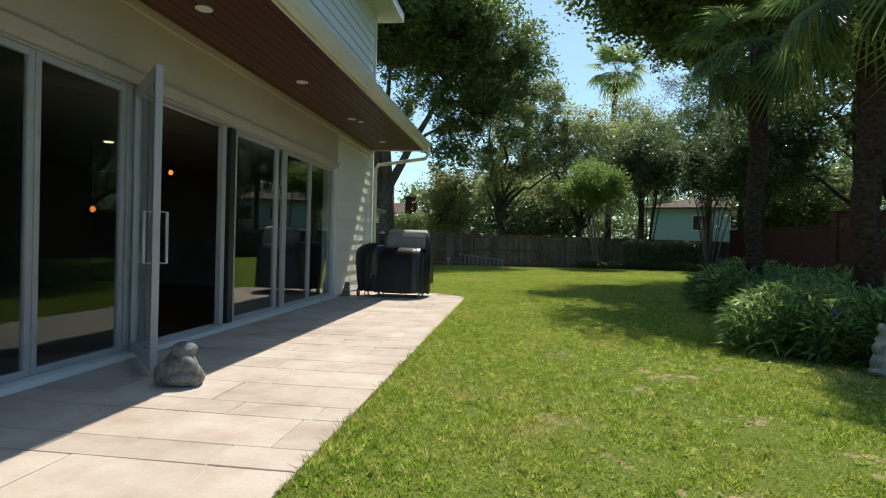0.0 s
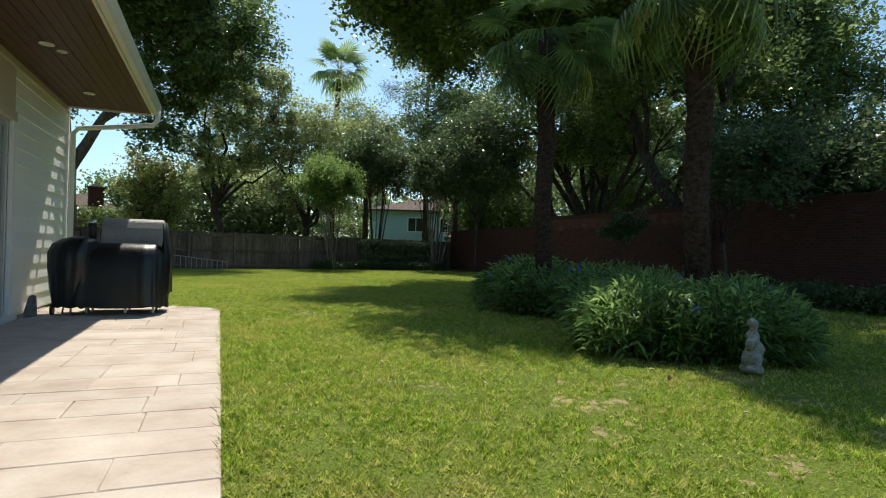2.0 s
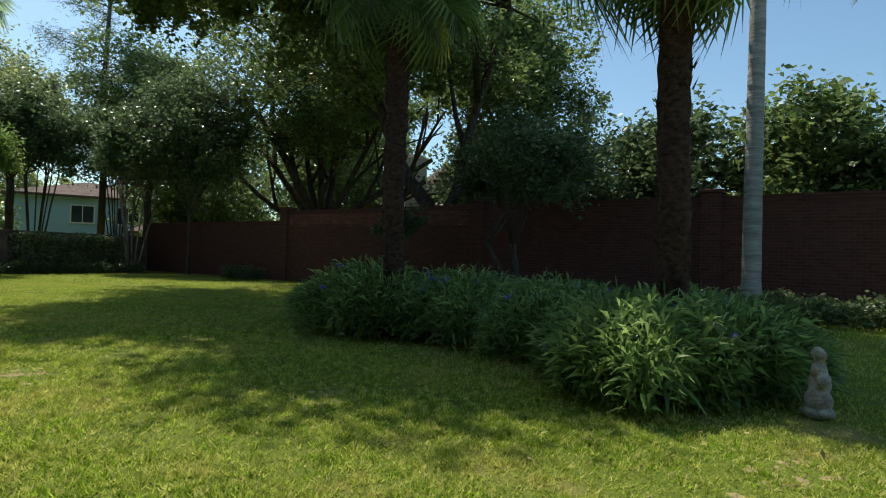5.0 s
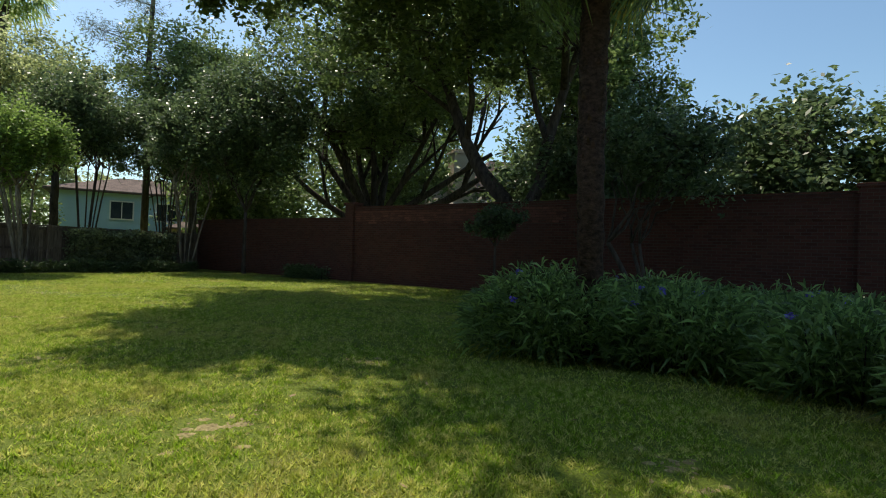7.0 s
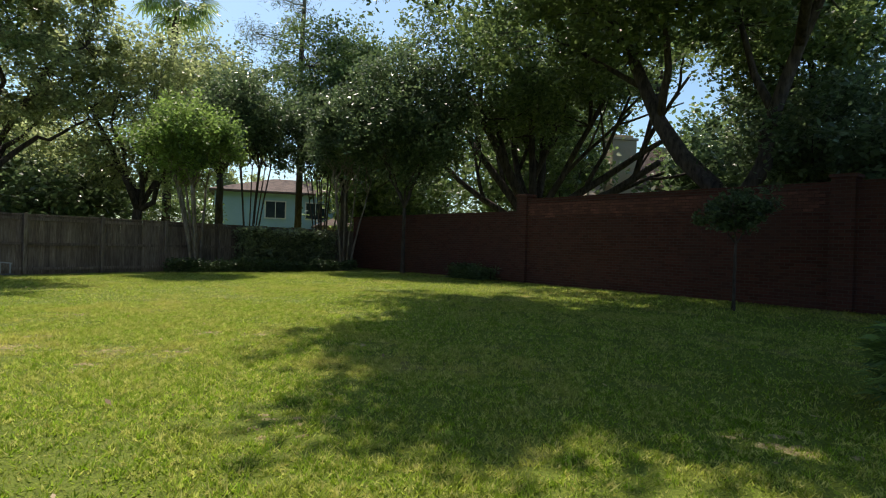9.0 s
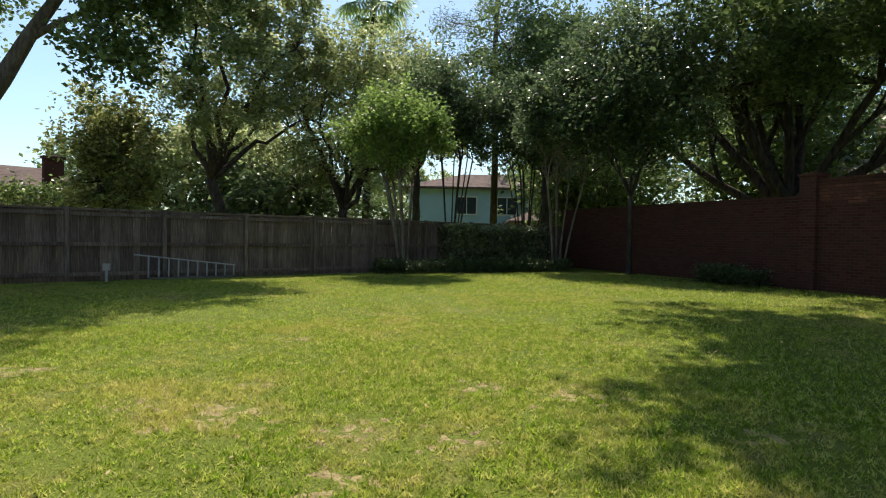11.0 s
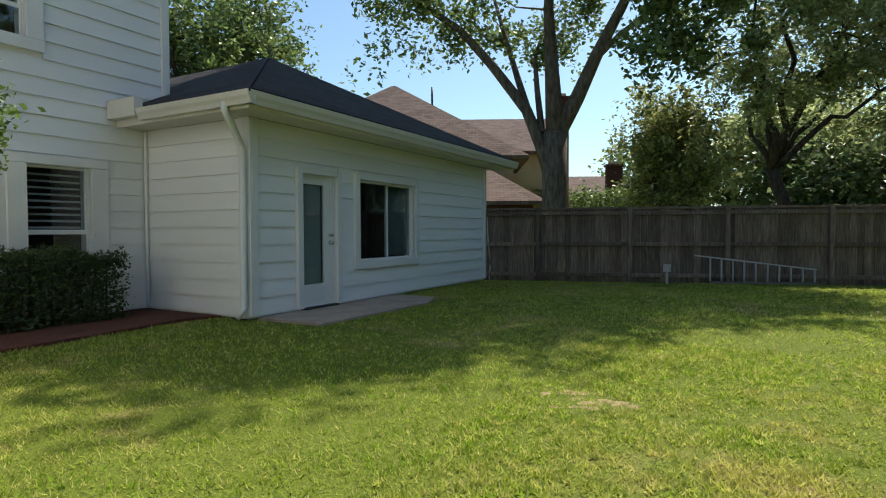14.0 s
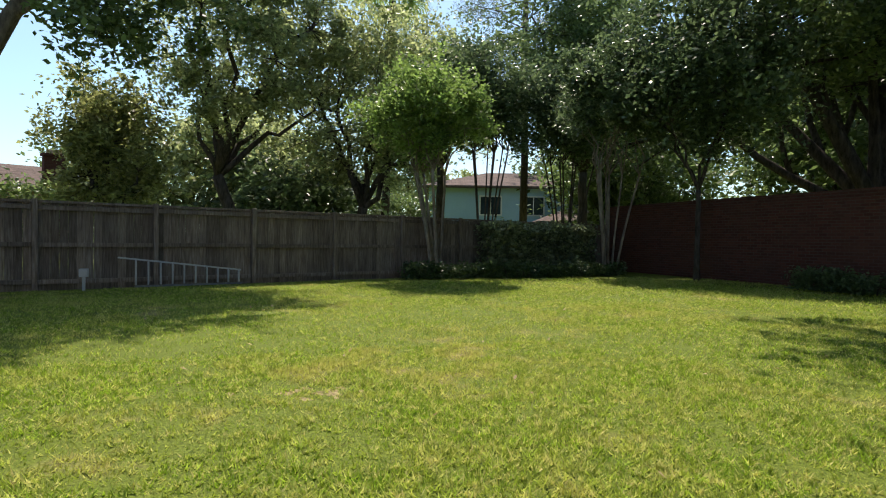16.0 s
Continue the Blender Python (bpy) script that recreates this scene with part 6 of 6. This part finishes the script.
# plain wedge in place of an unidentified tan triangular object by the wall
bm = prism([(-0.14, -0.03), (0.14, -0.03), (0.12, 0.03), (-0.12, 0.03)], 0, 0.30)
for v in bm.verts:
    if v.co.z > 0.2:
        v.co.x = v.co.x * 0.35 + 0.06
        v.co.z += 0.06 * v.co.x
bmesh.ops.bevel(bm, geom=list(bm.edges), offset=0.012, segments=2, affect="EDGES")
wedge = tagged(part("stone_wedge", bm, M["stone"]), "small grey wedge for an unidentified tan object against the house wall", "stone")
wedge.matrix_world = pose(-3.55, 12.15, 0.0, 0, 0, 70)
hose = tagged(tube("cable", [(ANNEX_X + 0.04, ANNEX_Y1 + 0.02, 1.5), (ANNEX_X + 0.05, ANNEX_Y1 + 0.05, 0.9), (ANNEX_X + 0.09, ANNEX_Y1 + 0.10, 0.4), (ANNEX_X + 0.08, ANNEX_Y1 + 0.05, 0.0)], 0.012, M["trim"], None, "", 6), "white cable hanging at the annex corner", "cable")

# ---- ladder and meter post by the fence ----
lad = thing("ladder", "aluminium ladder lying on its side along the fence", "ladder", at=(-2.78, fence_y(-2.78) - 0.30, 0), rz=math.degrees(math.atan(FENCE_K)))
L = 2.25
part("rail", box((0.1, -0.012, 0.0), (L, 0.012, 0.04), 0.004), M["old_metal"], lad)
bm = box((-0.2, -0.012, -0.016), (L - 0.02, 0.012, 0.016), 0.004)
bmesh.ops.rotate(bm, verts=bm.verts, cent=(0, 0, 0), matrix=Matrix.Rotation(math.atan(0.27 / L), 3, "Y"))
bmesh.ops.translate(bm, verts=bm.verts, vec=(0, 0, 0.58))
part("rail", bm, M["alu"], lad)
for i in range(10):
    x = 0.12 + i * (L - 0.2) / 9
    part("rung", box((x - 0.014, -0.03, 0.049), (x + 0.014, 0.03, 0.58 - 0.27 * x / L - 0.02), 0.006), M["alu"], lad)
post = thing("meter_post", "small grey outlet box on a short post", "outlet", at=(-3.5, fence_y(-3.5) - 0.35, 0))
part("post", box((-0.025, -0.02, -0.05), (0.025, 0.02, 0.24), 0.004), M["alu"], post)
part("box", box((-0.075, -0.06, 0.241), (0.075, 0.05, 0.40), 0.012), M["alu"], post)

# ---- lamps seen through the glass, and one reflection built as a lamp ----
def pendant(x, y, z):
    p = thing("pendant_and_reflection", "small glowing amber pendant indoors, the second added as its reflection", "lamp", "pendant lamps", (x, y, 0))
    tube("cord", [(0, 0, 2.715), (0, 0, z + 0.08)], 0.006, M["rubber"], p)
    bm = bmesh.new()
    bmesh.ops.create_uvsphere(bm, u_segments=16, v_segments=10, radius=0.042, matrix=Matrix.Translation((0, 0, z)) @ Matrix.Diagonal((1, 1, 1.2, 1)))
    part("shade", bm, M["lamp"], p, "amber glass shade", True)


pendant(-6.8, 8.77, 1.6)
# no lamp here: glowing globe imitates the orange reflection in the open leaf
pendant(-6.5, 10.4, 2.4)
c = thing("ceiling_light", "small round ceiling light glowing indoors", "light", at=(-6.6, 8.85, 2.718))
tube("lens", [(0, 0, -0.02), (0, 0, -0.004)], [0.07, 0.075], M["lamp_white"], c)


# ---- lap siding boards ----
def siding(parent, axis, plane, u0, u1, z0, z1, holes=(), exposure=0.235):
    """Overlapping boards on a wall: each leans out at its lower edge; cut at the holes."""
    rows = int(math.ceil((z1 - z0) / exposure))
    for i in range(rows):
        a, b = z0 + i * exposure, min(z0 + (i + 1) * exposure, z1)
        if b - a < 0.02:
            continue
        spans = [(u0, u1)]
        for h0, h1, hz0, hz1 in holes:
            if hz0 < b and hz1 > a:
                nxt = []
                for s0, s1 in spans:
                    if h0 > s0:
                        nxt.append((s0, min(h0, s1)))
                    if h1 < s1:
                        nxt.append((max(h1, s0), s1))
                spans = nxt
        for s0, s1 in spans:
            if s1 - s0 < 0.03:
                continue
            o0, o1 = 0.028, 0.004
            if axis == "y":
                v = [(plane - 0.028, s0, a), (plane + o0 - 0.028, s0, a), (plane + o1 - 0.028, s0, b), (plane - 0.028, s0, b)]
                v += [(x, s1, z) for x, _, z in v]
            else:
                v = [(s0, plane + 0.028, a), (s0, plane - o0 + 0.028, a), (s0, plane - o1 + 0.028, b), (s0, plane + 0.028, b)]
                v += [(s1, y, z) for _, y, z in v]
            raw("board", v, [(0, 1, 2, 3), (7, 6, 5, 4), (0, 4, 5, 1), (1, 5, 6, 2), (2, 6, 7, 3), (3, 7, 4, 0)], M["siding"], parent)


siding(wall_house, "y", WALL_X, DOORS_Y1 + 0.122, CORNER_Y - 0.102, 0.03, SOFFIT - 0.105)
siding(wall_house, "y", WALL_X, -9, CORNER_Y - 0.102, 4.1, 7.08)
siding(wall_wing, "y", WING_X, CORNER_Y, ANNEX_Y0 - 0.032, 0.03, 2.62, [(20.2, 21.42, 0.66, 2.12)])
siding(wall_wing, "y", WING_X, CORNER_Y, 22.278, 2.63, 7.08, [(19.1, 20.65, 3.40, 5.05)])
siding(wall_annex, "y", ANNEX_X, ANNEX_Y0 + 0.112, ANNEX_Y1 - 0.102, 0.03, 2.62, [(ADOOR[0] - 0.112, ADOOR[1] + 0.112, 0, ADOOR[3] + 0.102), (AWIN[0] - 0.132, AWIN[1] + 0.132, AWIN[2] - 0.122, AWIN[3] + 0.122)])
siding(wall_annex_side, "x", ANNEX_Y0, WING_X + 0.052, ANNEX_X - 0.112, 0.03, 2.62)


# ---- patio slabs ----
r = random.Random(12)
y = -3.0
while y < PATIO_Y - 0.05:
    dep = r.choice((0.30, 0.42, 0.55))
    y1 = min(y + dep, PATIO_Y)
    x = WALL_X + 0.101
    edge = PATIO_X if y1 < PATIO_Y - 0.9 else PATIO_X - 0.9 + math.sqrt(max(0.0, 0.81 - max(0, y1 - (PATIO_Y - 0.9)) ** 2))
    while x < edge - 0.05:
        x1 = min(x + r.choice((0.45, 0.62, 0.85, 1.05)), edge)
        if edge - x1 < 0.22:
            x1 = edge
        g_ = 0.0020
        j = [r.uniform(-0.006, 0.006) for _ in range(4)]
        top = 0.002 + r.uniform(0, 0.003)
        q = [(x + g_ + j[0], y + g_), (x1 - g_, y + g_ + j[1]), (x1 - g_ + j[2], y1 - g_), (x + g_, y1 - g_ + j[3])]
        cx, cy = sum(p[0] for p in q) / 4, sum(p[1] for p in q) / 4
        inner = [(a + (cx - a) * 0.03, b + (cy - b) * 0.03) for a, b in q]
        v = [(a, b, -0.02) for a, b in q] + [(a, b, top - 0.005) for a, b in q] + [(a, b, top) for a, b in inner]
        f = [(8, 9, 10, 11)] + [(b + k, b + (k + 1) % 4, b + 4 + (k + 1) % 4, b + 4 + k) for b in (0, 4) for k in range(4)]
        raw("slab", v, f, M["patio"], patio)
        x = x1
    y = y1


# ---- upper courses of the brick wall ----
wall_parent = bpy.data.objects["brick_wall"]
r = random.Random(21)
brick_meshes = []
for k in range(4):
    bm = box((-0.012 - 0.003 * k, 0.0, 0.0), (-0.001, 0.203, 0.064), 0.004)
    me = bpy.data.meshes.new("brick")
    bm.to_mesh(me)
    bm.free()
    me.materials.append(M["brick_piece"])
    brick_meshes.append(me)
for row in range(6):
    for k in range(39):
        y = 16.35 + k * 0.215 + 0.107 * (row % 2)
        b = link("brick", brick_meshes[r.randrange(4)], wall_parent)
        b.matrix_basis = pose(brick_x(y), y, 2.755 - 0.62 + 0.078 * row - 0.01, 0, 0, 1.9)


# ---- grass blades ----
BARE = ((1.2, 3.2, 0.24), (2.4, 4.0, 0.32), (3.0, 4.9, 0.26), (1.9, 2.8, 0.22), (2.7, 3.1, 0.26), (0.75, 3.7, 0.18), (3.2, 5.7, 0.24), (1.9, 4.7, 0.26), (3.4, 3.9, 0.26), (-1.0, 18.9, 0.42), (-0.2, 18.3, 0.3), (0.35, 17.95, 0.26), (1.5, 18.6, 0.36), (-1.6, 19.3, 0.26), (1.62, 6.06, 0.38), (0.24, 12.25, 0.34), (1.2, 5.4, 0.22), (2.3, 6.6, 0.25), (0.6, 6.9, 0.2), (-0.5, 17.6, 0.3), (-2.6, 20.6, 0.32), (0.9, 19.0, 0.3), (-0.8, 19.6, 0.24), (1.7, 9.8, 0.25), (2.6, 13.2, 0.3), (-1.6, 17.2, 0.2), (0.3, 15.2, 0.25), (2.2, 17.4, 0.3), (0.4, 4.4, 0.2), (-0.2, 21.6, 0.3))


def dry_patch(x, y, radius):
    """A loose cluster of small ragged spots of dry soil and thatch."""
    bm = bmesh.new()
    for q in range(int(26 * radius / 0.3)):
        cx, cy = x + r.gauss(0, radius * 0.62), y + r.gauss(0, radius * 0.5)
        size = radius * r.uniform(0.06, 0.30)
        turn = r.uniform(0, 6.28)
        mid = bm.verts.new((cx, cy, r.uniform(-0.014, -0.008)))
        ring = []
        for k in range(11):
            a = 6.2832 * k / 11
            u, v = size * r.uniform(0.55, 1.25) * math.cos(a), size * r.uniform(0.35, 0.8) * math.sin(a)
            ring.append(bm.verts.new((cx + u * math.cos(turn) - v * math.sin(turn), cy + u * math.sin(turn) + v * math.cos(turn), -0.022)))
        for k in range(11):
            bm.faces.new((mid, ring[k], ring[(k + 1) % 11]))
    structure("dry_patch", bm, M["dry_soil"], "bare tan patch of dry soil in the lawn", "soil")


for spot in BARE:
    dry_patch(*spot)


def grass():
    out = []
    waves = [(rng.uniform(-1, 1, 2) * f, rng.uniform(0, 6.28)) for f in (1.2, 2.6, 5.0, 9.0, 14.0, 22.0, 34.0, 48.0) for _ in range(3)]
    for (x0, x1, y0, y1, dens, hgt, wid) in ((-1.03, 3.2, 1.0, 23.0, 5600, 0.039, 0.012), (3.2, 8.5, 1.0, 26.0, 1700, 0.038, 0.0135), (-3.2, -1.03, 12.7, 23.0, 5000, 0.038, 0.0115),
                                             (-8.2, -3.2, 15.0, 30.0, 2000, 0.038, 0.010), (-3.2, 6.0, 23.0, 32.5, 1500, 0.042, 0.012), (8.5, 13.0, 3.0, 31.0, 420, 0.06, 0.018), (6.0, 11.0, 26.0, 32.0, 600, 0.06, 0.018)):
        n = int((x1 - x0) * (y1 - y0) * dens)
        p = np.stack([rng.uniform(x0, x1, n), rng.uniform(y0, y1, n)], 1)
        field = sum(np.sin(p @ k * 2 + ph) for k, ph in waves) / math.sqrt(len(waves) / 2)
        thin = np.clip(0.70 + 0.34 * field, 0.16, 1)
        for bx, by, br in BARE:
            d = np.hypot(p[:, 0] - bx, (p[:, 1] - by) * 1.25) / br + 0.25 * field
            thin = np.where(d < 1.3, thin * np.clip(d - 0.10, 0.30, 1), thin)
        corner = (p[:, 0] > PATIO_X - 0.9) & (p[:, 1] > PATIO_Y - 0.9) & (np.hypot(p[:, 0] - PATIO_X + 0.9, p[:, 1] - PATIO_Y + 0.9) > 0.9)
        keep = ~((p[:, 0] < PATIO_X) & (p[:, 1] < PATIO_Y) & ~corner) & ~((p[:, 0] < -6.28) & (p[:, 1] > 22.0) & (p[:, 1] < 25.35)) & ~((p[:, 0] < -8.08) & (p[:, 1] < 22.0)) & ~((p[:, 0] < ANNEX_X) & (p[:, 1] > 22.0)) \
            & (p[:, 1] < FENCE_Y0 + FENCE_K * p[:, 0] - 0.2) & (rng.random(n) < thin)
        p, thin = p[keep], thin[keep]
        n = len(p)
        near_edge = np.where((p[:, 0] < PATIO_X + 0.12) & (p[:, 1] < PATIO_Y + 0.1), 1.5, 1.0)
        a = rng.uniform(0, 2 * np.pi, n)
        h_ = hgt * rng.uniform(0.4, 1.25, n) * (0.45 + 0.6 * thin) * near_edge
        lean = h_ * rng.uniform(0.1, 1.7, n)
        w2 = wid * rng.uniform(0.6, 1.3, n) / 2
        b = rng.uniform(0, 2 * np.pi, n)
        z = np.full(n, -0.022)
        v0 = np.stack([p[:, 0] - np.cos(b) * w2, p[:, 1] - np.sin(b) * w2, z], 1)
        v1 = np.stack([p[:, 0] + np.cos(b) * w2, p[:, 1] + np.sin(b) * w2, z], 1)
        v2 = np.stack([p[:, 0] + np.cos(a) * lean, p[:, 1] + np.sin(a) * lean, h_ - 0.02], 1)
        out.append(np.stack([v0, v1, v2], 1).reshape(-1, 3))
    ob = np_mesh("grass", np.concatenate(out), 3, M["blade"])
    tagged(ob, "short sunlit lawn grass with dry tufts", "grass", kind="stuff")


grass()

# ---- fallen leaves on the lawn ----
n = 150
spots = np.stack([rng.uniform(-2.5, 5.0, n), rng.uniform(2.0, 28.0, n), rng.uniform(0.012, 0.03, n)], 1)
spots = spots[(spots[:, 0] > PATIO_X + 0.15) | (spots[:, 1] > PATIO_Y + 0.3)]
tagged(np_mesh("fallen_leaves", leaf_quads(spots, 0.06, 0.5, up=2.5), 4, M["fallen"]), "dry tan leaves scattered on the grass", "leaves", kind="stuff")
